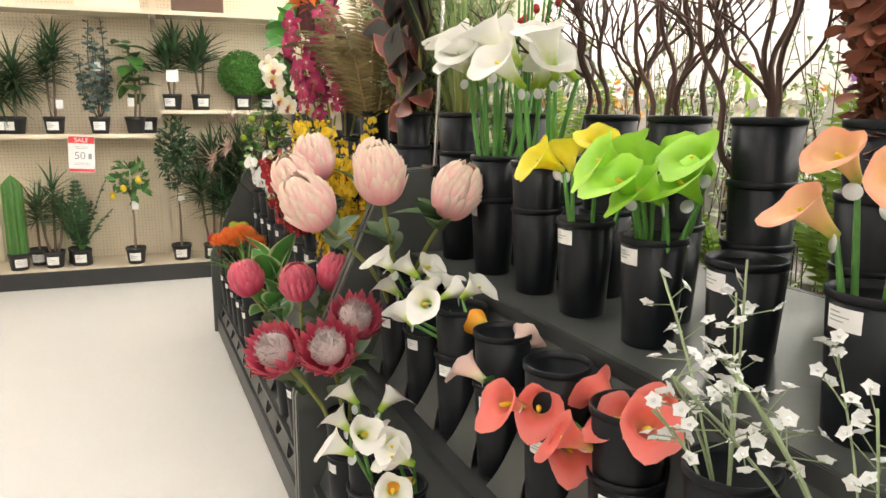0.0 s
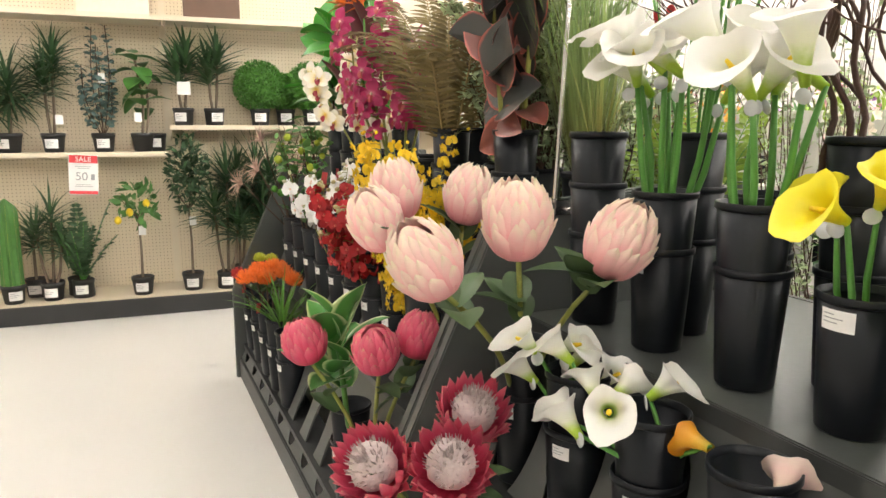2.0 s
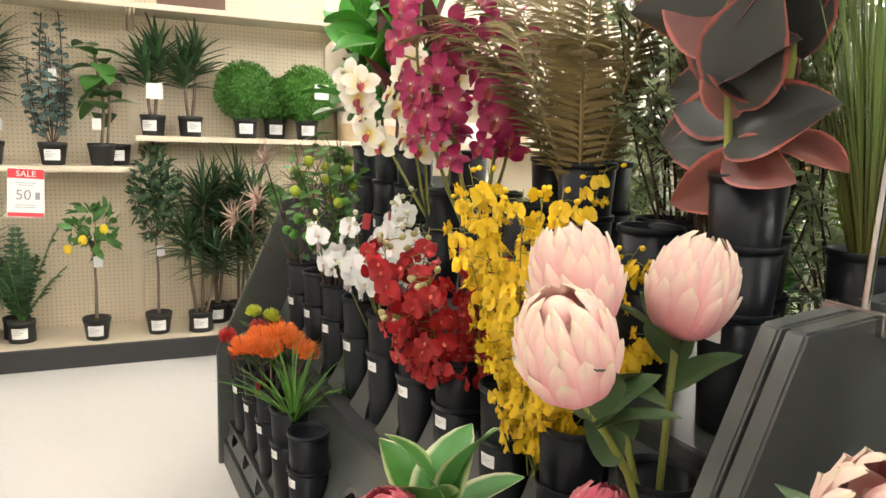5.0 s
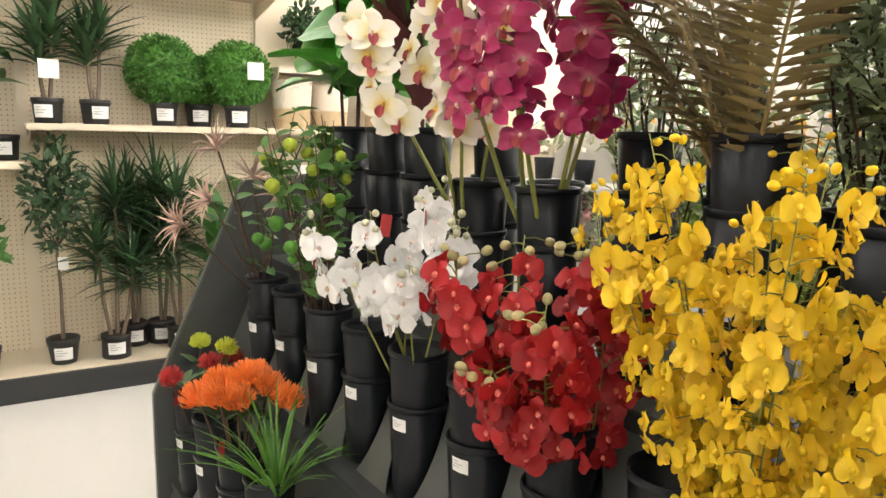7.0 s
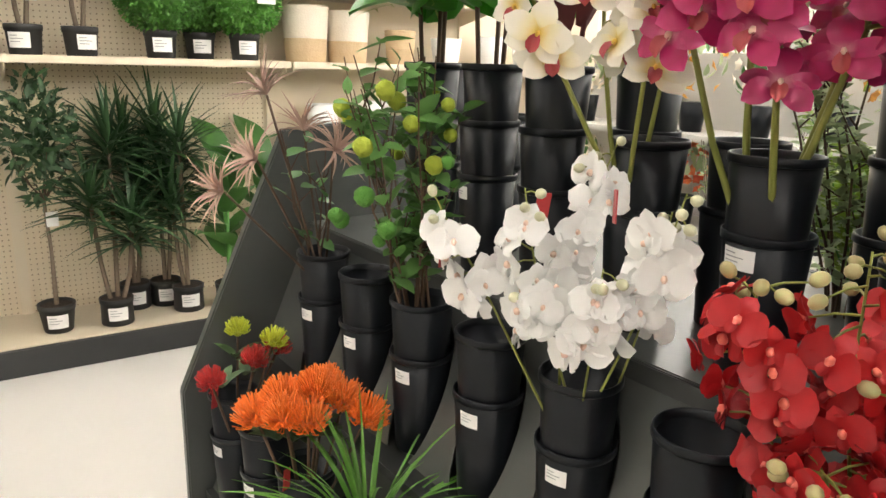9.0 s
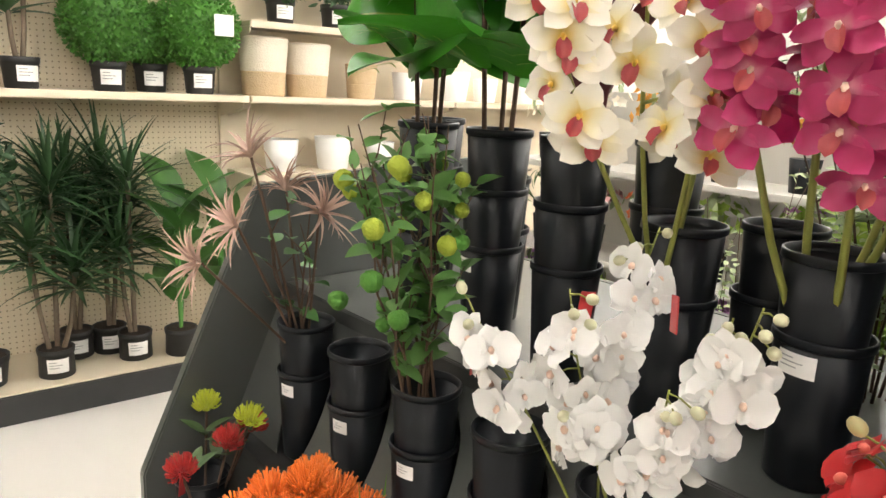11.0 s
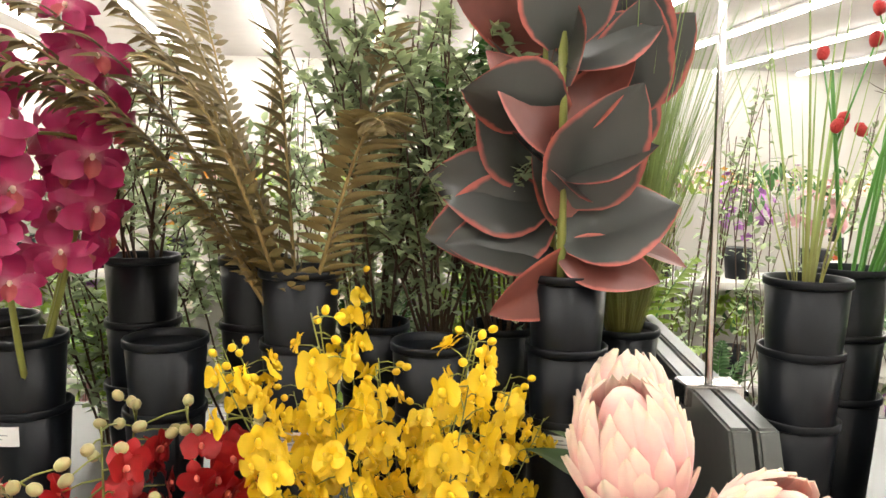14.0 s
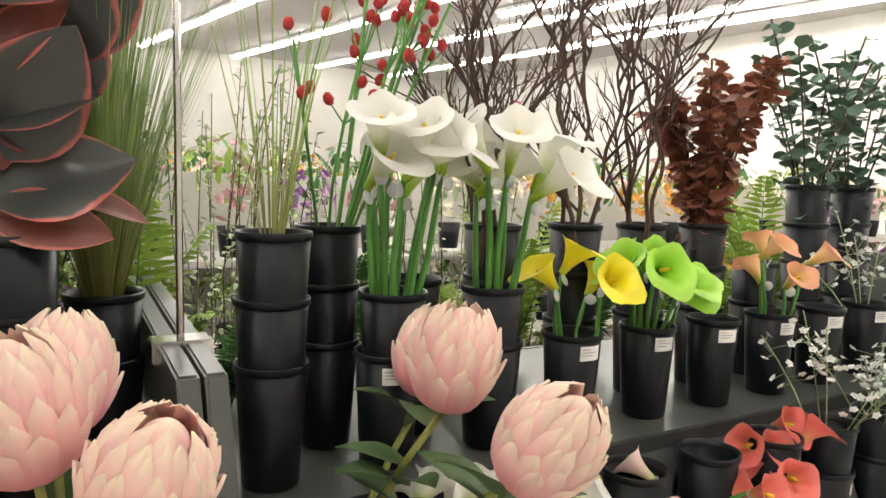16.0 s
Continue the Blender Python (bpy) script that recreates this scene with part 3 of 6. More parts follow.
def label_mesh(w, h, r_at, z, lean):
    s = Shape()
    rows = []
    for i in range(2):
        row = []
        for j in range(7):
            q = (j / 6 - 0.5) * w / r_at
            zz = z + (i - 0.5) * h
            rr = r_at + (zz - z) * 0.05 + 0.0009
            row.append((rr * math.cos(q), rr * math.sin(q), zz))
        rows.append(row)
    s.grid(rows, 0)
    for k, (a, b) in enumerate(((0.1, 0.45), (0.1, 0.7), (0.1, 0.55))):
        rows = []
        for i in range(2):
            zz = z + h * (0.28 - 0.2 * k) + (i - 0.5) * h * 0.055
            rr = r_at + (zz - z) * 0.05 + 0.0016
            rows.append([(rr * math.cos(q), rr * math.sin(q), zz) for q in (((a + (b - a) * j / 4) - 0.5) * w / r_at for j in range(5))])
        s.grid(rows, 1)
    return s.mesh("label", [M_LABEL, M_INK])


BUCKET = bucket_mesh()
RIM = rim_mesh()
LABELS = label_mesh(0.052, 0.031, 0.0588, 0.176, 0)
LABEL2 = label_mesh(0.036, 0.027, 0.0585, 0.172, 0)


def bucket(u, v, z, label=0, turn=180, text="black plastic flower bucket", lean=0.0):
    b = tagged(put("flower_bucket", BUCKET, None, RK @ pose(u, v, z, lean, 0, turn)), text, "flower bucket", "black buckets on the flower rack")
    put("rim", RIM, b)
    if label:
        put("label", LABELS if label == 1 else LABEL2, b, None, "white printed price label")
    return b


STEP = 0.11


def stack(u, v, z, n, label=0, turn=180, text="black plastic flower bucket"):
    """n nested buckets; returns the height of the top rim."""
    for i in range(n):
        bucket(u + R.uniform(-.003, .003), v + R.uniform(-.003, .003), z + i * STEP + 0.0005, label if i == 0 else 0, turn + R.uniform(-8, 8),
               text if n == 1 else ("black plastic flower bucket nested in a tall stack" if i else "black plastic flower bucket at the foot of a stack"))
    return z + (n - 1) * STEP + BH



# ---- flower and leaf shapes ----
def calla_mesh(name, material, L=0.12, W=0.10, seed=0, flare=1.0):
    """A funnel-shaped spathe with one long flared lip, along +z, opening to +x."""
    s = Shape()
    rr = random.Random(seed)
    n, k = 9, 20
    rows = []
    p1, p2 = rr.random() * 6, rr.random() * 6
    for i in range(n + 1):
        t = i / n
        row = []
        for j in range(k):
            q = 2 * math.pi * j / k
            front = (math.cos(q) + 1) / 2
            r = 0.008 + (W / 2) * (0.12 * t + 0.88 * t ** 1.9 * (0.75 + 0.25 * front)) * flare
            hgt = L * (t * (0.78 + 0.30 * front))
            curl = max(0, t - 0.70) * 3.3
            r += curl * W * 0.07 * (0.4 + 1.1 * front)
            hgt -= curl ** 2 * L * (0.05 + 0.16 * front)
            wob = t ** 3 * (0.10 * math.sin(3 * q + p1) + 0.07 * math.sin(5 * q + p2))
            row.append((r * math.cos(q) * (1 + wob) + front * t ** 3 * W * 0.16, r * math.sin(q) * (1 + wob * 0.6), hgt * (1 + wob * 0.3)))
        rows.append(row)
    s.grid(rows, 0, True)
    s.tube([(0, 0, L * 0.3), (0.004, 0, L * 0.5), (0.008, 0, L * 0.68)], [0.004, 0.005, 0.003], 8, 1)
    return s.mesh(name, [material, M_SPADIX])


def stem_mesh(name, material, length, r0, r1, bend=0.0, seg=7):
    s = Shape()
    s.tube([(bend * (t ** 2), 0, length * t) for t in (0, 0.25, 0.5, 0.75, 1.0)], [r0 + (r1 - r0) * t for t in (0, 0.25, 0.5, 0.75, 1.0)], seg)
    return s.mesh(name, material)


def disc_tag():
    s = Shape()
    s.lathe([(0.0, 0.0), (0.0125, 0.0), (0.013, 0.0008), (0.0125, 0.0016), (0, 0.0016)], 14)
    return s.mesh("tag", M_CLEAR)


DISC = disc_tag()
REDTAG = bevelled_box("tag", (-0.011, -0.001, -0.045), (0.011, 0.001, 0.0), M_TAG, 0.0006)


def aim(p, d, spin=0):
    """A frame at p whose +z looks along d."""
    q = Vector(d).normalized().to_track_quat("Z", "Y").to_matrix().to_4x4()
    return Matrix.Translation(p) @ q @ turned(0, 0, spin)


def calla_bunch(u, v, zrim, heads, stems, reach, label, head_meshes, group="calla lily bunches", tags=True, spread=0.085, stem_r=0.006, seed=1, face=200, tip=38, height_var=0.05, offset=(0, 0), radial=0.0):
    rr = random.Random(seed)
    b = thing("calla_lily_bunch", RK @ pose(u, v, zrim - 0.12), label, "artificial flowers", group)
    for i in range(heads):
        q = 2 * math.pi * (i + rr.random() * 0.5) / max(heads, 1)
        rad = spread * math.sqrt((i + 0.5) / heads)
        foot = Vector((0.025 * math.cos(q), 0.025 * math.sin(q), 0.02))
        top = Vector((rad * math.cos(q) + offset[0], rad * math.sin(q) + offset[1], 0.12 + reach + rr.uniform(-1, 1) * height_var))
        mid = foot.lerp(top, 0.5) + Vector((rr.uniform(-.012, .012), rr.uniform(-.012, .012), 0))
        s = Shape()
        s.tube([foot, foot.lerp(mid, 0.5), mid, mid.lerp(top, 0.55), top], [stem_r * 1.1, stem_r, stem_r, stem_r * 0.9, stem_r * 0.75], 7)
        put("stem", s.mesh("stem", M_STEM), b)
        yaw = face + rr.uniform(-95, 95)
        if radial and rr.random() < radial:
            yaw = math.degrees(q) + rr.uniform(-30, 30)
        lean = tip + rr.uniform(-16, 16)
        put("flower", head_meshes[i % len(head_meshes)], b, Matrix.Translation(top - Vector((0, 0, 0.004))) @ turned(0, 0, yaw) @ turned(0, lean, 0))
        if tags:
            tp = mid.lerp(top, 0.86)
            put("tag", DISC, b, Matrix.Translation(tp + Vector((-0.013, rr.uniform(-.012, .012), 0))) @ turned(rr.uniform(60, 120), rr.uniform(-30, 30), rr.uniform(50, 130)))
    return b


def protea_mesh(name, material, r=0.058, h=0.12, n_rows=5, per=9, open_=0.5, centre=None, bract_w=0.044, seed=0):
    """An egg-shaped head of overlapping pointed bracts with free tips, along +z."""
    s = Shape()
    rr = random.Random(seed)
    for k in range(n_rows):
        f = k / (n_rows - 1)
        for i in range(per):
            q0 = 2 * math.pi * (i + 0.5 * (k % 2)) / per + rr.uniform(-0.12, 0.12)
            end = math.radians((74 + 40 * f) if centre else (98 + 72 * f - 10 * open_)) * rr.uniform(0.93, 1.06)
            big = 1.0 + 0.10 * (1 - f)
            loose = (0.05 + 0.05 * open_ + 0.06 * (1 - f)) if centre else (0.02 + 0.10 * open_ + 0.04 * (1 - f))
            loose *= rr.uniform(0.5, 1.5)
            wide = bract_w * rr.uniform(0.88, 1.12) * (1 - 0.15 * f)
            sway = rr.uniform(-0.10, 0.10)
            rows = []
            for a in range(9):
                t = a / 8
                an = end * t
                free = max(0.0, t - 0.62) / 0.38
                rad = r * big * math.sin(an) ** 0.85 + r * loose * free ** 1.6 + 0.004
                z = h * 0.52 * (1 - math.cos(an)) + h * 0.10 * free * f
                half = wide * 0.5 * (0.34 + 0.66 * math.sin(math.pi * min(1, t * 0.95) ** 0.9)) * (1 - free ** 4 * 0.93)
                rows.append([((rad - abs(c) ** 2 * half * 0.30 + 0.003 * (1 - c * c) * free) * math.cos(q0 + sway * t + c * half / max(rad, 0.018)),
                              (rad - abs(c) ** 2 * half * 0.30 + 0.003 * (1 - c * c) * free) * math.sin(q0 + sway * t + c * half / max(rad, 0.018)), z) for c in (-1, -0.5, 0, 0.5, 1)])
            s.grid(rows, 0, False)
    if centre:
        s.blob((0, 0, h * 0.42), (r * 0.74, r * 0.74, h * 0.42), 14, 8, 1, 0.1)
        for i in range(140):
            q, e = rr.random() * 6.28, rr.uniform(0.15, 1.5)
            d = Vector((math.cos(q) * math.cos(e), math.sin(q) * math.cos(e), math.sin(e)))
            p = Vector((0, 0, h * 0.42)) + Vector((d.x * r * 0.72, d.y * r * 0.72, d.z * h * 0.41))
            s.tube([p, p + d * 0.007 + Vector((0, 0, 0.010))], [0.0018, 0.0007], 3, 1, False)
    else:
        for i in range(22):
            q = i * 2.4
            s.leaf(turned(0, 0, math.degrees(q)) @ pose(0, r * (0.42 - 0.36 * i / 22), h * 0.30) @ turned(66 + 22 * i / 22, 0, 0), h * (0.62 + 0.12 * i / 22), bract_w * 0.8, "bract", -0.4, 0.2, 0, 6, 4, 0)
        s.blob((0, 0, h * 0.66), (r * 0.60, r * 0.60, h * 0.43), 14, 9, 0)
    return s.mesh(name, [material, M_PROTC])


def leaf_mesh(name, material, L, W, kind="ovate", bend=0.5, fold=0.15, wave=0.0, n=8, across=6, veins=0, mats=None, twist=0):
    s = Shape()
    s.leaf(Matrix.Identity(4), L, W, kind, bend, fold, wave, n, across, 0, 0, twist)
    if veins:
        s.leaf(pose(0, 0, 0.0012), L * 0.97, 0.0042, "blade", bend, 0, 0, n, 2, 1)
    return s.mesh(name, mats or material)


def orchid_mesh(name, material, lip, size=0.04, wide=0.9, seed=0, cup=0.25, heart=None):
    """Five tepals and a lip, facing +z."""
    s = Shape()
    rr = random.Random(seed)
    for i, (q, L, W) in enumerate(((90, 1.0, 0.72), (90 + 125, 0.95, 0.62), (90 - 125, 0.95, 0.62), (172, 1.05, wide), (8, 1.05, wide))):
        m = turned(0, 0, q - 90 + rr.uniform(-5, 5)) @ pose(0, 0.003, 0.001 * i) @ turned(14 + rr.uniform(-8, 12), 0, 0)
        s.leaf(m, size * L, size * W * 1.15, "petal", cup * rr.uniform(0.2, 1.5), 0.10, 0.03, 5, 4, 0)
    s.leaf(turned(0, 0, 180) @ pose(0, 0.001, 0.006) @ turned(28, 0, 0), size * 0.55, size * 0.42, "petal", 0.9, 0.35, 0.05, 4, 4, 1)
    s.blob((0, 0.001, 0.007), (0.004, 0.0055, 0.005), 6, 4, 2)
    return s.mesh(name, [material, lip, heart or M_LIPY])


def bud_mesh(name, material, r=0.009):
    s = Shape()
    s.blob((0, 0, r), (r, r, r * 1.25), 9, 6)
    return s.mesh(name, material)


def spray(b, pts, count, flowers, size_jit, rr, stem_mat, r=0.003, start=0.35, out=0.03, face=None, face_mix=0.6, buds=None, bud_count=0, name="flower", side=None):
    """One arching stem with flowers set along it."""
    s = Shape()
    P = [Vector(p) for p in pts]
    fine = []
    for i in range(len(P) - 1):
        for t in (0, 0.34, 0.67):
            fine.append(P[i].lerp(P[i + 1], t))
    fine.append(P[-1])
    s.tube(fine, [r * (1 - 0.55 * i / len(fine)) for i in range(len(fine))], 6)
    spots = []
    for i in range(count + bud_count):
        t = start + (1 - start) * (i + 0.5) / (count + bud_count)
        f = t * (len(fine) - 1)
        p = fine[int(f)].lerp(fine[min(int(f) + 1, len(fine) - 1)], f - int(f))
        d = Vector((rr.uniform(-1, 1), rr.uniform(-1, 1), rr.uniform(-0.45, 0.55)))
        if face is not None:
            d = d * (1 - face_mix) + Vector(face) * face_mix
        d.normalize()
        e = p + Vector((d.x, d.y, d.z * 0.6)) * out * rr.uniform(0.6, 1.3)
        s.tube([p, p.lerp(e, 0.5) + Vector((0, 0, 0.003)), e], [r * 0.6, r * 0.5, r * 0.45], 5)
        spots.append((e, d, i >= count))
    put("stem", s.mesh("stem", stem_mat), b)
    for e, d, is_bud in spots:
        if is_bud and buds:
            put("bud", buds, b, aim(e, d))
        else:
            k = 1 + rr.uniform(-size_jit, size_jit)
            put(name, rr.choice(flowers), b, aim(e, d) @ turned(0, 0, rr.uniform(-25, 25)) @ Matrix.Diagonal((k, k, k, 1)))


def arch(foot, top, bulge, n=5):
    foot, top = Vector(foot), Vector(top)
    return [foot.lerp(top, t) + Vector(bulge) * math.sin(math.pi * t) for t in (i / (n - 1) for i in range(n))]


# ---- heads shared by many bunches ----
WC = [calla_mesh("flower", M_CALLAW, 0.155, 0.092, i) for i in range(3)]
WCS = [calla_mesh("flower", M_CALLAW, 0.082, 0.062, 10 + i, 1.05) for i in range(3)]
YC = [calla_mesh("flower", M_CALLAY, 0.092, 0.075, 20 + i, 1.1) for i in range(2)]
GC = [calla_mesh("flower", M_CALLAG, 0.088, 0.082, 30 + i, 1.2) for i in range(2)]
PC = [calla_mesh("flower", M_CALLAP, 0.095, 0.062, 40 + i) for i in range(2)]
KC = [calla_mesh("flower", M_CALLAK, 0.078, 0.062, 50 + i) for i in range(2)]
CC = [calla_mesh("flower", M_CALLAC, 0.078, 0.066, 60 + i, 1.1) for i in range(2)]
OC = [calla_mesh("flower", M_CALLAO, 0.07, 0.04, 70)]
PP = [protea_mesh("flower", M_PROTP, 0.055, 0.142, 7, 9, 0.1 + 0.45 * i, None, 0.052, i) for i in range(2)]
PR = [protea_mesh("flower", M_PROTR, 0.050, 0.115, 7, 9, 0.1, None, 0.040, 5 + i) for i in range(2)]
KP = [protea_mesh("flower", M_PROTR, 0.062, 0.115, 5, 11, 1.0, True, 0.038, 9)]
PLEAF = leaf_mesh("leaf", M_PROTG, 0.145, 0.074, "ovate", 0.6, 0.12, 0.02)
VLEAF = leaf_mesh("leaf", M_VARIEG, 0.12, 0.062, "ovate", 0.7, 0.16, 0.02)


def protea_bunch(u, v, zrim, specs, heads, leaf, label, foot_z=-0.12, leaves=6, seed=0, leaf_scale=1.0, stem=0.006):
    """specs: (dx, dy, dz above the rim, lean x, lean y) of each flower's base."""
    rr = random.Random(seed)
    b = thing("protea_bunch", RK @ pose(u, v, zrim), label, "artificial flowers", "protea bunches")
    for i, (dx, dy, dz, lx, ly) in enumerate(specs):
        top = Vector((dx, dy, dz))
        s = Shape()
        s.tube(arch((dx * 0.12, dy * 0.12, foot_z), top - Vector((0, 0, 0.004)), (-dx * 0.15, -dy * 0.15, 0)), [stem, stem, stem, stem * 0.95, stem * 0.9], 8)
        put("stem", s.mesh("stem", M_OLSTEM), b)
        put("flower", heads[i % len(heads)], b, aim(top, (lx, ly, 1.0), rr.uniform(0, 360)))
        for k in range(leaves):
            q = rr.uniform(0, 360)
            t = rr.uniform(0.55, 0.97)
            p = Vector((dx * 0.12, dy * 0.12, foot_z)).lerp(top, t)
            k2 = leaf_scale * rr.uniform(0.75, 1.1)
            put("leaf", leaf, b, Matrix.Translation(p) @ turned(0, 0, q) @ turned(rr.uniform(15, 60), 0, 0) @ Matrix.Diagonal((k2, k2, k2, 1)))
    return b


# ---- the shelf row (front row on the deck) ----
TXT3 = "black plastic flower bucket"


BACK = 0.14


def shelf_row():
    for v, n, lab in ((1.884, 3, 0), (1.683, 3, 2), (1.495, 3, 0), (1.283, 2, 0), (1.062, 2, 1), (0.844, 2, 0), (0.633, 3, 1), (0.43, 2, 0), (0.222, 3, 1), (-0.149, 3, 0), (-0.368, 2, 1), (-0.592, 2, 0)):
        stack(0, v, ZS, n, lab, 178)
    for i in range(8):
        stack(0, -0.80 - 0.22 * i, ZS, 1, 1, 175)
    for v, n in ((2.02, 3), (1.80, 2), (1.40, 3), (1.19, 2), (0.936, 3), (0.735, 3), (0.53, 2), (0.31, 2), (0.095, 2), (-0.295, 3), (-0.48, 2), (-0.68, 3), (-0.91, 3), (-1.13, 3), (-1.355, 3), (-1.58, 2), (-1.80, 4), (-2.02, 4)):
        stack(BACK, v, ZS, n, 0, 178)


shelf_row()
ZA3, ZA2, ZA1 = ZS + 2 * STEP + BH, ZS + STEP + BH, ZS + BH


# ---- the two rows in the sloped front ----
Z2B, Z1B = 0.57, 0.19
NEST = "black plastic flower bucket nested in another in the sloped front"
for k in range(10):
    v = FAR2 + SLOT * k
    bucket(ROW2, v, Z2B, 2, 195)
    bucket(ROW2, v, Z2B + STEP, 0, 195, NEST)
for k in range(11):
    v = NEAR2 - SLOT * k
    bucket(ROW2, v, Z2B, 2, 205)
    bucket(ROW2, v, Z2B + STEP, 0, 200, NEST)
for k in (0, 1, 5, 6, 7, 8, 9):
    v = FAR1 + SLOT * k
    bucket(ROW1, v, Z1B, 2, 195)
    bucket(ROW1, v, Z1B + STEP, 0, 195, NEST)
for k in (0, 1, 2, 3, 4):
    v = NEAR1 - SLOT * k
    bucket(ROW1, v, Z1B, 2, 200)
    bucket(ROW1, v, Z1B + STEP, 0, 200, NEST)
R2 = Z2B + STEP + BH
R1 = Z1B + STEP + BH

# white callas on the shelf
calla_bunch(0, -0.368, ZA2, 9, 9, 0.20, "tall bunch of large white calla lilies with green throats", WC, seed=3, face=190, tip=40, spread=0.10, stem_r=0.0065, height_var=0.03, radial=0.6)
calla_bunch(0, -0.592, ZA2, 7, 7, 0.20, "tall bunch of large white calla lilies with green throats", WC, seed=4, face=190, tip=40, spread=0.09, stem_r=0.0065, height_var=0.03, radial=0.6)
calla_bunch(0, -0.80, ZA1, 4, 4, 0.10, "bunch of bright yellow calla lilies", YC, seed=5, face=190, tip=48, spread=0.09, stem_r=0.005, radial=0.7)
calla_bunch(0, -1.02, ZA1, 8, 8, 0.10, "bunch of lime green ruffled calla lilies", GC, seed=6, face=190, tip=50, spread=0.09, stem_r=0.005, height_var=0.03, radial=0.7)
calla_bunch(0, -1.46, ZA1, 5, 5, 0.11, "bunch of peach calla lilies with pink lips", PC, seed=7, face=160, tip=45, spread=0.09, stem_r=0.005, radial=0.6)

# callas in the sloped front
calla_bunch(ROW2, NEAR2 - SLOT, R2, 6, 6, -0.01, "bunch of small white calla lilies", WCS, seed=11, face=200, tip=50, spread=0.08, stem_r=0.0045, radial=0.6, offset=(-0.02, 0.03))
calla_bunch(ROW2, NEAR2 - 2 * SLOT, R2, 6, 6, -0.02, "bunch of small white calla lilies", WCS, seed=12, face=170, tip=55, spread=0.08, stem_r=0.0045, radial=0.6, offset=(-0.04, 0.08))
calla_bunch(ROW2, NEAR2 - 2 * SLOT - 0.03, R2, 1, 1, -0.03, "single orange calla lily", OC, seed=13, face=150, tip=100, tags=False, spread=0.01, stem_r=0.004, offset=(0, -0.10))
calla_bunch(ROW2, NEAR2 - 3 * SLOT, R2, 2, 2, -0.05, "two blush pink calla lilies", KC, seed=14, face=170, tip=60, spread=0.05, stem_r=0.005, radial=0.5, offset=(-0.03, -0.05))
calla_bunch(ROW2, NEAR2 - 4 * SLOT, R2, 5, 5, -0.055, "bunch of coral red calla lilies", CC, seed=15, face=170, tip=60, spread=0.08, stem_r=0.005, radial=0.6, offset=(-0.03, -0.04))
calla_bunch(ROW2, NEAR2 - 5 * SLOT, R2, 5, 5, -0.045, "bunch of coral red calla lilies", CC, seed=16, face=190, tip=60, spread=0.08, stem_r=0.005, radial=0.6)
calla_bunch(ROW1, NEAR1 - 2 * SLOT, R1, 6, 6, 0.05, "bunch of small white calla lilies", WCS, seed=17, face=200, tip=55, spread=0.09, stem_r=0.0045, radial=0.6, offset=(-0.03, 0.03))
calla_bunch(ROW1, NEAR1 - SLOT, R1, 4, 4, 0.07, "bunch of small white calla lilies", WCS, seed=18, face=190, tip=50, spread=0.07, stem_r=0.0045, radial=0.6)
calla_bunch(ROW1, NEAR1 - 2 * SLOT - 0.02, R1, 1, 1, 0.03, "single orange calla lily", OC, seed=19, face=150, tip=100, tags=False, spread=0.01, stem_r=0.004, offset=(0, -0.08))

# proteas
protea_bunch(ROW2, NEAR2, R2, [(-0.257, -0.15, 0.165, -0.7, -0.25), (-0.095, -0.135, 0.21, -0.15, -0.15), (0.06, -0.185, 0.175, 0.3, -0.4)], PP, PLEAF, "bunch of pale pink protea heads with broad leaves", leaves=4, seed=1)
protea_bunch(ROW2, FAR2, R2, [(-0.205, -0.05, 0.17, -0.5, -0.2), (-0.14, 0.03, 0.22, -0.1, 0.2), (0.02, 0.01, 0.205, 0.2, -0.1)], PP, PLEAF, "bunch of pale pink protea heads with broad leaves", leaves=4, seed=2)
protea_bunch(ROW1, FAR1, R1, [(-0.155, 0.035, 0.205, -0.3, 0.1), (-0.03, -0.15, 0.225, -0.2, -0.2), (0.07, -0.14, 0.24, 0.3, 0.1)], PR, PLEAF, "bunch of deep pink protea heads", leaves=3, seed=3, leaf_scale=0.8)
vb = thing("variegated_foliage_bunch", RK @ pose(ROW1 - 0.07, 0.40, R1 + 0.10), "bunch of broad leaves edged in cream", "artificial foliage")
for i in range(13):
    q = i * 137.5
    put("leaf", VLEAF, vb, pose(0.02 * math.cos(i), 0.02 * math.sin(i), 0.0 + 0.014 * i) @ turned(0, 0, q) @ turned(25 + 4.4 * i, 0, 0) @ Matrix.Diagonal((1.75, 1.5, 1.5, 1)))
s = Shape(); s.tube([(0.05, -0.06, -0.25), (0.02, -0.02, -0.1), (0, 0, 0.15)], 0.008, 8); put("stem", s.mesh("stem", M_STEM), vb)
protea_bunch(ROW1, NEAR1, R1, [(-0.18, -0.03, 0.19, -0.7, -0.7), (-0.07, -0.11, 0.21, -0.5, -0.9), (0.03, 0.02, 0.23, -0.1, -0.6)], KP, PLEAF, "bunch of red king proteas with silvery centres", leaves=4, seed=4, leaf_scale=0.8)


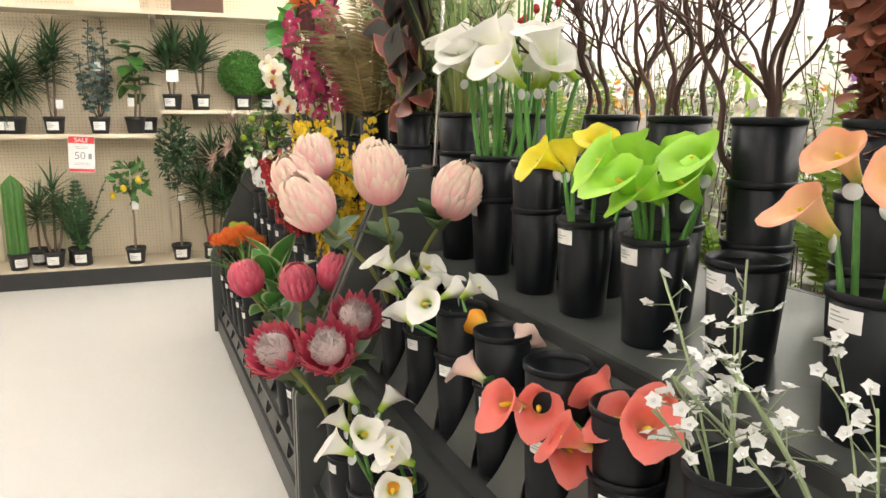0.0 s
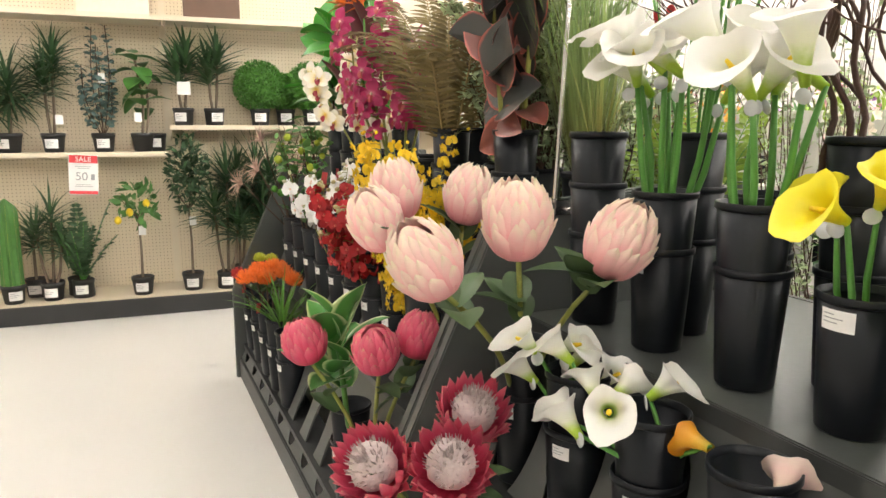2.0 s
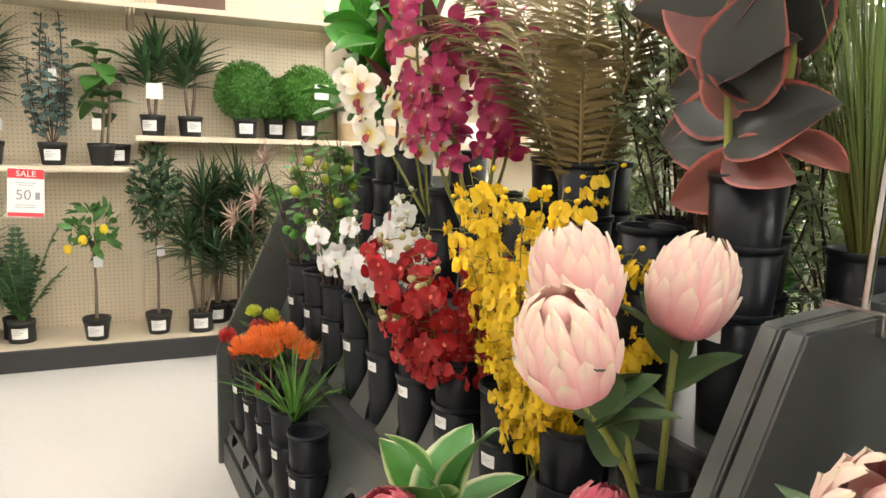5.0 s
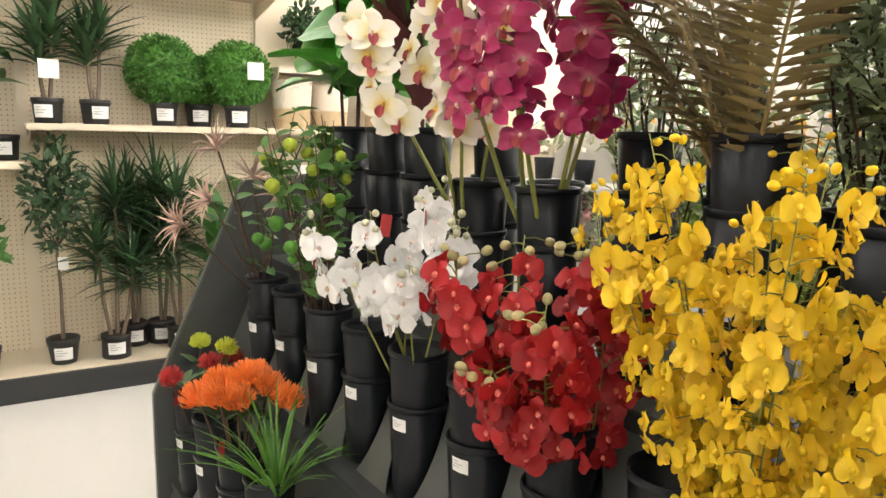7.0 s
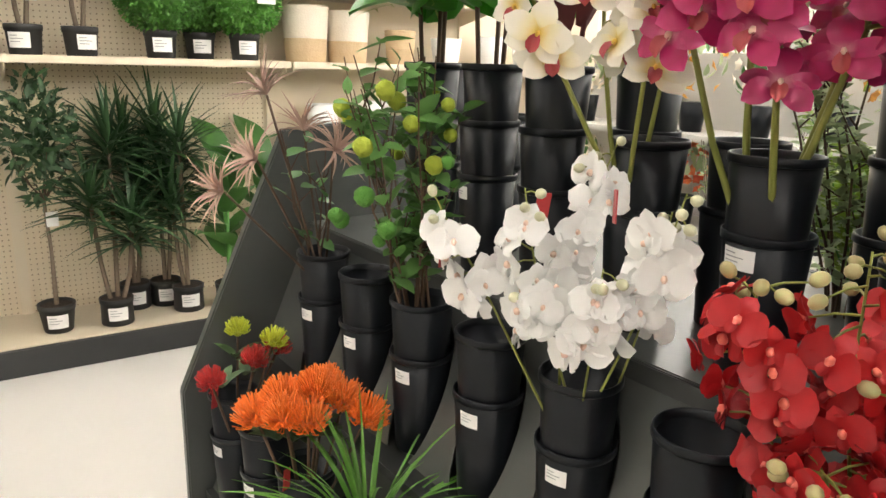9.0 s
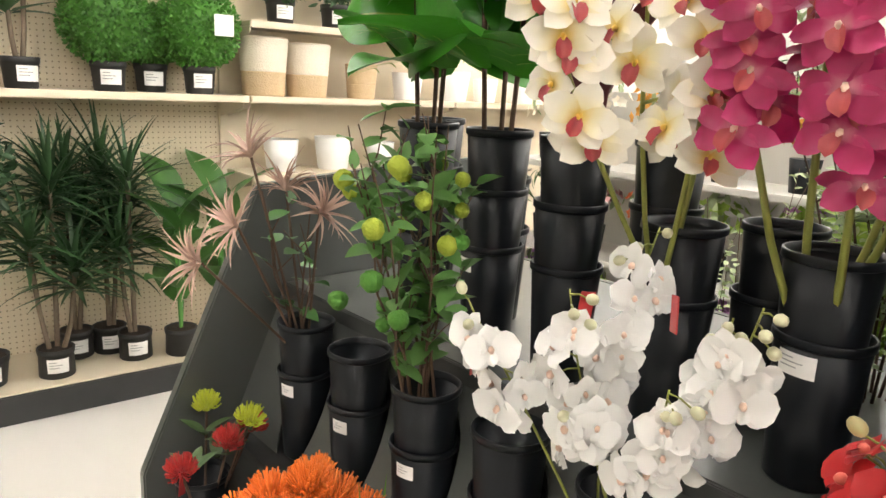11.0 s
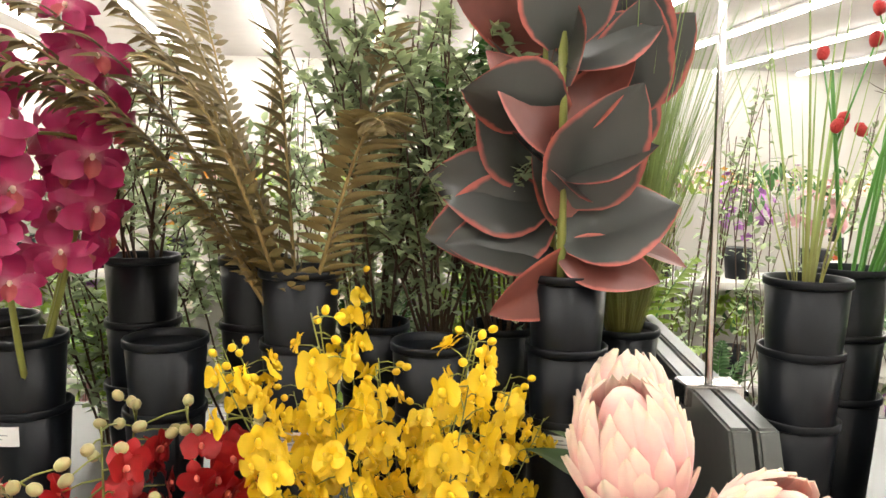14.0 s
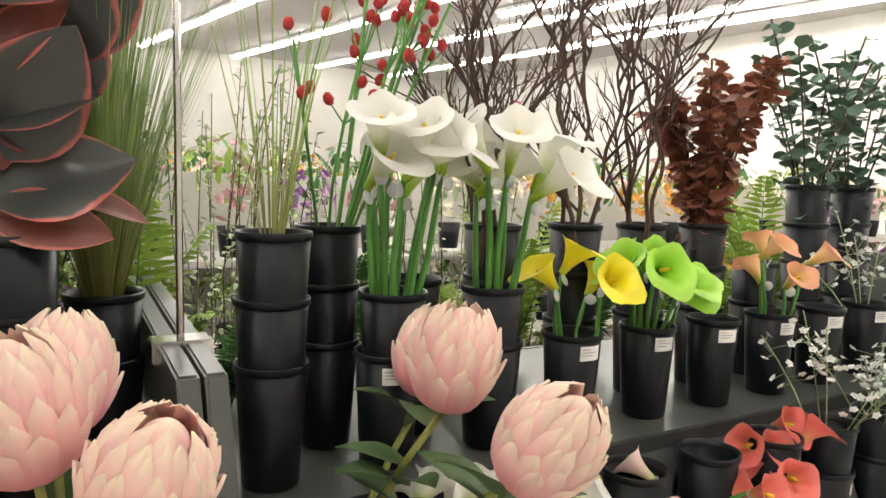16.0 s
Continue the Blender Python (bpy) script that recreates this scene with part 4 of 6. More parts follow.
# ---- orchids ----
OW = [orchid_mesh("flower", M_ORW, M_ORW, 0.031, 1.12, i, 0.45, M_LIPP) for i in range(3)]
OR_ = [orchid_mesh("flower", M_ORR, M_ORR, 0.024, 1.25, 5 + i, 0.9, M_ORRC) for i in range(3)]
OM = [orchid_mesh("flower", M_ORM, M_LIPM, 0.050, 0.42, 10 + i, 0.9, M_LIPP) for i in range(3)]
OCR = [orchid_mesh("flower", M_ORC, M_LIPM, 0.050, 0.74, 15 + i, 0.5) for i in range(3)]
ON = [orchid_mesh("flower", M_ONC, M_ONC, 0.0145, 1.6, 20 + i, 0.8, M_ONC) for i in range(3)]
BUDG, BUDP = bud_mesh("bud", M_BUD, 0.0075), bud_mesh("bud", M_BUDP, 0.0075)
BUDS = bud_mesh("bud", M_ONC, 0.005)


def orchid_bunch(name, u, v, zrim, sprays, flowers, label, count, rr, stem_mat, buds=None, bud_count=0, out=0.035, r=0.003, jit=0.15, start=0.35, face=(-0.8, -0.5, 0.1), face_mix=0.55):
    b = thing(name, RK @ pose(u, v, zrim), label, "artificial flowers", "orchid bunches")
    for top, bulge in sprays:
        spray(b, arch((rr.uniform(-.02, .02), rr.uniform(-.02, .02), -0.15), top, bulge), count, flowers, jit, rr, stem_mat, r, start, out, face, face_mix, buds, bud_count)
    return b


def tags_on(b, spots):
    for p, q in spots:
        put("tag", REDTAG, b, Matrix.Translation(p) @ turned(0, 8, q), "red hang tag")


rr = random.Random(31)
b = orchid_bunch("white_orchid_bunch", ROW2, FAR2 + 5 * SLOT, R2, [((-0.16, 0.15, 0.24), (-0.02, 0.02, 0.06)), ((-0.09, 0.05, 0.28), (-0.03, 0, 0.03)), ((0.10, 0.05, 0.34), (-0.05, 0, 0.03)), ((-0.02, -0.16, 0.30), (-0.02, -0.04, 0.04)), ((-0.09, -0.10, 0.20), (-0.03, -0.03, 0.05)), ((0.04, -0.10, 0.26), (0.0, -0.02, 0.03)), ((-0.10, 0.0, 0.14), (-0.03, 0, 0.08))], OW, "spray bunch of white moth orchids with buds", 10, rr, M_OLSTEM, BUDG, 3, 0.034, 0.0024, start=0.5)
tags_on(b, [((-0.16, 0.14, 0.20), 30), ((-0.05, 0.05, 0.27), -20), ((-0.03, -0.06, 0.29), 50)])
b = orchid_bunch("red_orchid_bunch", ROW2, FAR2 + 3 * SLOT, R2, [((-0.16, 0.08, 0.26), (-0.05, 0.03, 0.06)), ((-0.08, 0.02, 0.29), (-0.05, 0, 0.03)), ((0.0, -0.05, 0.29), (0, -0.03, 0.02)), ((0.08, -0.08, 0.27), (0.02, -0.03, 0)), ((-0.12, -0.07, 0.20), (-0.05, -0.04, 0.05)), ((-0.15, 0.0, 0.10), (-0.04, 0, 0.08)), ((0.09, 0.05, 0.26), (0.02, 0.03, 0.02))], OR_, "dense bunch of red orchids with green and pink buds", 27, rr, M_OLSTEM, BUDP, 5, 0.04, 0.0024, start=0.2, face_mix=0.35)
b = orchid_bunch("yellow_orchid_bunch", ROW2, FAR2 + 1.45 * SLOT, R2, [((-0.13 + 0.040 * (i % 9), -0.21 + 0.060 * (i * 5 % 8), 0.23 + 0.030 * (i * 7 % 8)), (-0.02, 0.01 * (i % 3 - 1), 0.02)) for i in range(20)], ON, "dense bunch of small yellow dancing orchids", 29, rr, M_OLSTEM, BUDS, 2, 0.028, 0.0016, 0.25, 0.12, face_mix=0.35)
b = orchid_bunch("magenta_orchid_bunch", -0.01, 1.062, ZA2, [((-0.16, 0.10, 0.50), (-0.04, 0.02, 0)), ((-0.05, 0.02, 0.56), (-0.04, 0, 0)), ((-0.03, -0.13, 0.48), (0, -0.04, 0)), ((0.08, -0.07, 0.44), (0.02, -0.02, 0)), ((-0.12, -0.03, 0.38), (-0.04, -0.02, 0))], OM, "tall bunch of magenta cymbidium orchids on thick green stems", 11, rr, M_OLSTEM, None, 0, 0.055, 0.006, 0.14, 0.42, face_mix=0.5)
tags_on(b, [((-0.11, 0.03, 0.30), 40)])
b = orchid_bunch("cream_orchid_bunch", -0.01, 1.283, ZA2, [((-0.24, 0.10, 0.34), (-0.04, 0.02, 0.05)), ((-0.08, 0.04, 0.46), (-0.04, 0, 0)), ((-0.06, -0.07, 0.38), (-0.05, -0.03, 0)), ((0.04, -0.02, 0.42), (0.02, 0.0, 0))], OCR, "bunch of cream cymbidium orchids with maroon lips", 7, rr, M_OLSTEM, BUDG, 1, 0.052, 0.005, 0.14, 0.42, face_mix=0.55)


# ---- pincushions, grass, pompoms, air plants ----
def pin_mesh(name, material, r, n, seed):
    s = Shape(); rr = random.Random(seed)
    s.blob((0, 0, 0), r * 0.38, 8, 5)
    for i in range(n):
        q, e = rr.random() * 6.283, math.asin(rr.uniform(-0.15, 1))
        d = Vector((math.cos(q) * math.cos(e), math.sin(q) * math.cos(e), math.sin(e)))
        k = r * rr.uniform(0.85, 1.1)
        tip = d * k + Vector((0, 0, r * 0.25))
        s.tube([d * r * 0.3, d * k * 0.7 - Vector((0, 0, r * 0.06)), tip], [0.0016, 0.0014, 0.0016], 4)
    return s.mesh(name, material)


PINR, PINO, PINY = [pin_mesh("flower", m, r, n, 3) for m, r, n in ((M_PIN_R, 0.035, 130), (M_PIN_O, 0.045, 190), (M_PIN_Y, 0.034, 130))]


def pincushion_bunch(u, v, z, label, heads):
    b = thing("pincushion_bunch", RK @ pose(u, v, z), label, "artificial flowers", "pincushion bunches")
    for x, y, h, me in heads:
        s = Shape(); s.tube(arch((x * .2, y * .2, -0.12), (x, y, h), (0, 0, 0)), 0.0032, 6)
        put("stem", s.mesh("stem", M_TWIG), b)
        put("flower", me, b, aim((x, y, h), (x * 2, y * 2, 0.8)))
        for k in range(4):
            put("leaf", PLEAF, b, pose(x * .6, y * .6, h * 0.55) @ turned(0, 0, R.uniform(0, 360)) @ turned(40, 0, 0) @ Matrix.Diagonal((0.4, 0.5, 0.4, 1)))
    tags_on(b, [((-0.06, -0.04, 0.03), 30)])
    return b


pincushion_bunch(ROW1, FAR1 + 9 * SLOT, R1, "red and chartreuse pincushion flowers", [(0.04, 0.06, 0.13, PINY), (0.07, -0.10, 0.15, PINY), (-0.10, -0.14, 0.10, PINR), (0.02, -0.10, 0.11, PINR), (0.10, -0.05, 0.105, PINR)])
pincushion_bunch(ROW1, FAR1 + 7 * SLOT, R1, "dense orange pincushion flowers", [(-0.10, 0.01, 0.13, PINO), (-0.05, -0.01, 0.165, PINO), (0.01, -0.04, 0.18, PINO), (-0.03, -0.08, 0.14, PINO), (0.05, -0.07, 0.155, PINO), (0.08, -0.11, 0.13, PINO), (-0.07, -0.06, 0.15, PINO), (0.04, -0.01, 0.165, PINO)])


def grass_bunch(name, m, label, n, L, W, material, lean=(8, 50), bend=(0.4, 1.2), seed=0, kind="blade", category="artificial foliage", stiff=False):
    rr = random.Random(seed)
    b = thing(name, m, label, category)
    s = Shape()
    for i in range(n):
        q = rr.uniform(0, 360)
        k = rr.uniform(0.65, 1.1)
        s.leaf(turned(0, 0, q) @ pose(0, 0.012, -0.02) @ turned(90 - rr.uniform(*lean), 0, 0), L * k, W * rr.uniform(0.7, 1.2), kind, rr.uniform(*bend), 0.25, 0, 7, 2)
    tagged(put("tuft", s.mesh("tuft", material), b), "", "", "", "stuff")
    return b


grass_bunch("grass_bunch", RK @ pose(ROW1, FAR1 + 5.8 * SLOT, R1 - 0.02), "tuft of long arching green grass blades", 46, 0.28, 0.011, M_GRASS, (5, 45), (0.3, 1.3), 3)


def twiggy_bunch(name, u, v, z, label, stems, height, spread, leaf_material, leaf, n_leaf, seed, stem_mat=M_TWIG, extras=None, r=0.003, kinks=5, category="artificial foliage", start=0.2, lean=(0, 0)):
    """Branching twigs that carry leaves; leaf: (length, width, kind)."""
    rr = random.Random(seed)
    b = thing(name, RK @ pose(u, v, z), label, category)
    tw, lf = Shape(), Shape()
    tips = []
    for i in range(stems):
        q = 2 * math.pi * i / stems + rr.random()
        top = Vector((math.cos(q) * spread * rr.uniform(0.3, 1) + lean[0], math.sin(q) * spread * rr.uniform(0.3, 1) + lean[1], height * rr.uniform(0.72, 1.05)))
        P = [Vector((0, 0, -0.15)).lerp(top, k / kinks) + Vector((rr.uniform(-1, 1), rr.uniform(-1, 1), 0)) * 0.016 for k in range(kinks + 1)]
        tw.tube(P, [r * (1.2 - 0.8 * k / kinks) for k in range(kinks + 1)], 5)
        branches = [P]
        for k in range(3):
            a = P[2 + k % (kinks - 1)] if kinks > 2 else P[1]
            e = a + Vector((rr.uniform(-1, 1) * spread * 0.6, rr.uniform(-1, 1) * spread * 0.6, height * rr.uniform(0.12, 0.35)))
            Q = [a, a.lerp(e, 0.5) + Vector((rr.uniform(-.01, .01), rr.uniform(-.01, .01), 0)), e]
            tw.tube(Q, [r * 0.7, r * 0.5, r * 0.3], 4)
            branches.append(Q)
        for Q in branches:
            tips.append(Q[-1])
            for k in range(n_leaf):
                f = rr.uniform(start if Q is P else 0.1, 1) * (len(Q) - 1)
                p = Q[int(f)].lerp(Q[min(int(f) + 1, len(Q) - 1)], f - int(f))
                if p.z < 0.01:
                    continue
                kk = rr.uniform(0.6, 1.15)
                lf.leaf(Matrix.Translation(p) @ turned(0, 0, rr.uniform(0, 360)) @ turned(rr.uniform(-20, 65), rr.uniform(-30, 30), 0), leaf[0] * kk, leaf[1] * kk, leaf[2], rr.uniform(0, 0.8), 0.12, 0, 4, 2)
    tagged(put("branchwork", tw.mesh("branchwork", stem_mat), b), "", "", "", "stuff")
    if lf.f:
        tagged(put("foliage", lf.mesh("foliage", leaf_material), b), "", "", "", "stuff")
    return b, tips


def pom_mesh(name, material, r=0.016):
    s = Shape()
    s.blob((0, 0, 0), r, 14, 9, 0, 0.18)
    return s.mesh(name, material)


POM, POMG = pom_mesh("pompom", M_POM), pom_mesh("pompom", M_POMG, 0.017)
b, tips = twiggy_bunch("pompom_foliage_bunch", ROW2, FAR2 + 7 * SLOT, R2, "bunch of leafy twigs with lime and green pompom balls", 11, 0.46, 0.13, M_POMLEAF, (0.055, 0.030, "ovate"), 6, 41, lean=(-0.06, 0.0))
rr = random.Random(5)
for i in range(22):
    me = POM if i < 11 else POMG
    p = (-0.06 + rr.uniform(-0.11, 0.11), rr.uniform(-0.10, 0.10), rr.uniform(0.27, 0.40) if i < 11 else rr.uniform(0.12, 0.28))
    k = rr.uniform(0.75, 1.1)
    put("pompom", me, b, Matrix.Translation(p) @ Matrix.Diagonal((k, k, k, 1)))


def airplant_mesh():
    s = Shape(); rr = random.Random(8)
    for i in range(30):
        s.leaf(turned(0, 0, rr.uniform(0, 360)) @ turned(90 - rr.uniform(10, 75), 0, 0), rr.uniform(0.075, 0.115), 0.008, "lance", rr.uniform(0.3, 1.7), 0.3, 0, 7, 2)
    return s.mesh("airplant", M_AIR)


AIR = airplant_mesh()
b, tips = twiggy_bunch("airplant_bunch", ROW2, FAR2 + 9 * SLOT, R2, "twigs with dusty pink air plants and a few leaves", 4, 0.28, 0.10, M_LEAF, (0.05, 0.03, "ovate"), 1, 43, lean=(-0.06, 0.02))
for p, d in (((-0.25, -0.04, 0.17), (-1, -0.2, 0.3)), ((-0.17, -0.03, 0.23), (-0.8, -0.3, 0.5)), ((-0.16, -0.07, 0.37), (-0.5, 0, 1)), ((0.02, -0.02, 0.24), (0.3, -0.8, 0.5)), ((-0.02, 0.05, 0.28), (0, 0.5, 1))):
    put("airplant", AIR, b, aim(p, d))
    s = Shape(); s.tube(arch((0, 0, -0.1), p, (0, 0, 0)), 0.003, 5); put("twig", s.mesh("twig", M_TWIG), b)


# ---- tall bunches on the shelf ----


def vein_leaf():
    s = Shape()
    L, W, bend = 0.23, 0.15, 0.7
    s.leaf(Matrix.Identity(4), L, W, "ovate", bend, 0.10, 0.03, 10, 8, 0)
    s.leaf(pose(0, 0, 0.0015), L * 0.97, 0.005, "blade", bend, 0, 0, 10, 2, 1)
    for k in range(5):
        t = 0.15 + 0.15 * k
        a = bend * t
        for sd in (-1, 1):
            m = pose(0, 0, 0) @ Matrix.Translation((0, L * t * (1 - 0.08 * t), -L * t * t * bend * 0.5 + 0.002)) @ turned(-math.degrees(a), 0, 0) @ turned(0, -sd * 12, -sd * 50)
            s.leaf(m, W * (0.52 - 0.10 * abs(k - 1.5)), 0.003, "blade", 0.35, 0, 0, 4, 2, 1)
    return s.mesh("leaf", [M_FIDDLE, M_VEIN])


FLEAF = vein_leaf()


def leafy_stems(name, u, v, z, label, stems, leaf_obs, stem_mat, per, height, spread, seed, tilt=(5, 60), start=0.3, r=0.005, scale=(0.7, 1.1), facing=None, upright=False):
    rr = random.Random(seed)
    b = thing(name, RK @ pose(u, v, z), label, "artificial foliage")
    for i in range(stems):
        q = 2 * math.pi * i / stems + 0.6
        top = Vector((math.cos(q) * spread, math.sin(q) * spread, height * rr.uniform(0.85, 1.05)))
        P = arch((math.cos(q) * .02, math.sin(q) * .02, -0.15), top, (0, 0, 0))
        s = Shape(); s.tube(P, r, 7); put("stem", s.mesh("stem", stem_mat), b)
        for k in range(per):
            t = start + (1 - start) * (k + rr.random() * 0.5) / per
            f = min(t, 0.999) * 4
            p = P[int(f)].lerp(P[int(f) + 1], f - int(f))
            yaw = (k * 137.5 + i * 60 + rr.uniform(-20, 20)) if facing is None else facing + rr.uniform(-80, 80)
            kk = rr.uniform(*scale)
            if upright == "aisle":
                phi = math.radians(rr.uniform(-82, 82)) if k > 1 else math.radians(rr.choice((-1, 1)) * rr.uniform(70, 120))
                d = Vector((rr.uniform(-0.5, 0.15), math.sin(phi), math.cos(phi))).normalized()
                nz = Vector((-1, rr.uniform(-0.5, 0.5), rr.uniform(-0.1, 0.7))) if rr.random() < 0.72 else Vector((rr.uniform(-1, 0.3), rr.choice((-1, 1)), rr.uniform(0, 0.8)))
                ax = d.cross(nz).normalized()
                nz = ax.cross(d)
                mm = Matrix((ax, d, nz)).transposed().to_4x4()
                put("leaf", rr.choice(leaf_obs), b, Matrix.Translation(p) @ mm @ Matrix.Diagonal((kk, kk, kk, 1)))
                continue
            if upright and k % 5:
                side = 1 if (k + i) % 2 else -1
                turn = (turned(0, 0, rr.uniform(-40, 40) + (0 if side > 0 else 180)) @ turned(rr.uniform(-35, 55), -side * rr.uniform(45, 85), 0)) if rr.random() < 0.65 else (turned(0, 0, -90 + rr.uniform(-40, 40)) @ turned(rr.uniform(60, 100), 0, rr.uniform(-25, 25)))
                put("leaf", rr.choice(leaf_obs), b, Matrix.Translation(p) @ turn @ Matrix.Diagonal((kk, kk, kk, 1)))
                continue
            put("leaf", rr.choice(leaf_obs), b, Matrix.Translation(p) @ turned(0, 0, yaw) @ turned(rr.uniform(*tilt) + 25 * t, rr.uniform(-15, 15), 0) @ Matrix.Diagonal((kk, kk, kk, 1)))
    return b


leafy_stems("fiddle_leaf_bunch", 0, 1.884, ZA3, "fiddle leaf stems with glossy bright green veined leaves", 3, [FLEAF], M_TWIG, 7, 0.46, 0.05, 51, (-5, 50), 0.40, scale=(0.9, 1.3), upright=True)
leafy_stems("fiddle_leaf_bunch", 0, 1.683, ZA3, "fiddle leaf stems with glossy bright green veined leaves", 3, [FLEAF], M_TWIG, 8, 0.50, 0.06, 52, (-10, 50), 0.38, scale=(0.9, 1.3), upright=True)
CANNA = leaf_mesh("leaf", M_CANNA, 0.30, 0.085, "ovate", 0.5, 0.2, 0.02, 10, 6)
CANNAG = leaf_mesh("leaf", M_FIDDLE, 0.32, 0.10, "ovate", 0.5, 0.2, 0.02, 10, 6)
bop = leafy_stems("bird_of_paradise_bunch", 0, 1.495, ZA3, "maroon and green canna leaves with orange bird of paradise flowers", 4, [CANNA, CANNA, CANNAG], M_CANNA, 4, 0.42, 0.07, 53, (45, 75), 0.35)
s = Shape()
for i in range(14):
    s.leaf(turned(0, 0, i * 40) @ turned(70 - 3 * i, 0, 0), 0.09, 0.018, "lance", 0.3, 0.4, 0, 5, 2)
BOPF = s.mesh("flower", M_PIN_O)
for x, y, h in ((-0.06, 0.06, 0.50), (0.03, 0.0, 0.54), (-0.03, -0.08, 0.48), (0.05, 0.1, 0.52)):
    put("flower", BOPF, bop, aim((x, y, h), (-0.8, 0.2, 0.8)))
    s = Shape(); s.tube(arch((0, 0, -0.1), (x, y, h), (0, 0, 0)), 0.004, 6); put("stem", s.mesh("stem", M_STEM), bop)

RLEAF = leaf_mesh("leaf", M_RUBBER, 0.15, 0.115, "ovate", 0.15, 0.12, 0.02, 10, 8)
RLEAFB = leaf_mesh("leaf", M_RUBBERB, 0.15, 0.085, "ovate", 0.35, 0.14, 0.02, 10, 8)
leafy_stems("rubber_plant_bunch", 0, 0.222, ZA3, "rubber plant stems with dark leaves edged in dusty red", 3, [RLEAF, RLEAF, RLEAFB], M_OLSTEM, 11, 0.40, 0.07, 54, (-20, 60), 0.34, 0.007, (0.95, 1.35), upright="aisle")


def frond(s, P, n, L, W, rr, mi_leaf=0, mi_stem=1, droop=0.5, r=0.004):
    P = [Vector(p) for p in P]
    s.tube(P, [r * (1 - 0.7 * i / (len(P) - 1)) for i in range(len(P))], 5, mi_stem)
    for i in range(n):
        t = 0.12 + 0.88 * i / n
        f = t * (len(P) - 1)
        k = min(int(f), len(P) - 2)
        p = P[k].lerp(P[k + 1], f - k)
        d = (P[k + 1] - P[k]).normalized()
        side = d.cross(Vector((0, 0, 1)))
        if side.length < 0.1:
            side = Vector((1, 0, 0))
        side.normalize()
        up = side.cross(d)
        size = L * (math.sin(math.pi * (0.12 + 0.86 * t)) ** 0.7) * rr.uniform(0.85, 1.1)
        for sg in (-1, 1):
            y = (side * sg + d * 0.35 + up * rr.uniform(-0.25, 0.2)).normalized()
            x = y.cross(up).normalized()
            zz = x.cross(y)
            m = Matrix(((x.x, y.x, zz.x, p.x), (x.y, y.y, zz.y, p.y), (x.z, y.z, zz.z, p.z), (0, 0, 0, 1)))
            s.leaf(m, size, W, "lance", droop, 0.25, 0, 4, 2, mi_leaf)


def fern_bunch(u, v, z, label, fronds, n, L, W, mats, seed, name="fern_bunch"):
    rr = random.Random(seed)
    b = thing(name, RK @ pose(u, v, z), label, "artificial foliage")
    for top, bulge in fronds:
        s = Shape()
        frond(s, arch((rr.uniform(-.02, .02), rr.uniform(-.02, .02), -0.12), top, bulge, 9), n, L, W, rr)
        put("frond", s.mesh("frond", mats), b)
    return b


fern_bunch(0, 0.633, ZA3, "bronze brown fern fronds with curled tips", [((-0.26, 0.42, 0.26), (0, 0.03, 0.16)), ((-0.20, 0.50, 0.33), (0, 0.0, 0.15)), ((-0.12, 0.46, 0.40), (0, 0.0, 0.13)), ((-0.10, 0.32, 0.44), (0, 0, 0.10)), ((0.0, 0.24, 0.50), (0, 0, 0.05)), ((0.02, 0.05, 0.54), (0, 0, 0)), ((0.04, -0.12, 0.48), (0, -0.05, 0.05)), ((-0.17, 0.40, 0.24), (0, 0.03, 0.14)), ((-0.10, 0.20, 0.30), (-0.05, 0, 0.12)), ((0.10, 0.25, 0.44), (0, 0, 0.05)), ((-0.14, -0.14, 0.20), (-0.03, -0.03, 0.14))], 40, 0.085, 0.012, [M_FERN, M_FERNSTEM], 61)
fern_bunch(BACK, 0.735, ZA3, "bronze brown fern fronds with curled tips", [((-0.05, 0.30, 0.40), (0, 0.0, 0.10)), ((0.05, 0.12, 0.48), (0, 0, 0.05)), ((0.02, -0.05, 0.46), (0, 0, 0.02))], 38, 0.075, 0.011, [M_FERN, M_FERNSTEM], 62)
b, t_ = twiggy_bunch("olive_sprig_bunch", BACK, 0.936, ZA3, "upright grey-green olive sprigs", 7, 0.34, 0.10, M_OLIVE, (0.05, 0.010, "lance"), 12, 63)
for v, sd in ((0.53, 64), (0.31, 65), (0.42, 66)):
    twiggy_bunch("shrub_sprig_bunch", 0.17, v, ZA2, "bushy sprigs of tiny grey-green leaves", 14, 0.56, 0.24, M_OLIVE, (0.026, 0.015, "ovate"), 42, sd, start=0.2)
for v, u, sd in ((0.22, 0.33, 68), (0.52, 0.36, 69), (0.80, 0.36, 70), (1.10, 0.38, 72)):
    twiggy_bunch("shrub_sprig_bunch", u, v, ZS + 0.05, "bushy sprigs of tiny grey-green leaves", 12, 0.62, 0.27, M_OLIVE, (0.028, 0.016, "ovate"), 38, sd, start=0.1)
twiggy_bunch("leafy_sprig_bunch", 0.20, 0.38, ZA2, "sprigs of small fresh green leaves", 5, 0.52, 0.16, M_LEAF, (0.032, 0.020, "ovate"), 22, 67)
grass_bunch("rush_bunch", RK @ pose(BACK, 0.095, ZA2 - 0.05), "tall sheaf of fine olive green rush grass", 420, 0.68, 0.0036, M_RUSH, (0, 17), (0.0, 0.35), 5)
grass_bunch("rush_bunch", RK @ pose(0.0, -0.149, ZA3 - 0.05), "a few tall fine green rush stems", 16, 0.6, 0.0055, M_RUSH, (0, 26), (0.0, 0.5), 6)


# red thistle stems
def thistle_mesh():
    s = Shape()
    s.blob((0, 0, 0.012), (0.010, 0.010, 0.013), 10, 7, 0, 0.2)
    return s.mesh("thistle", M_BERRY)


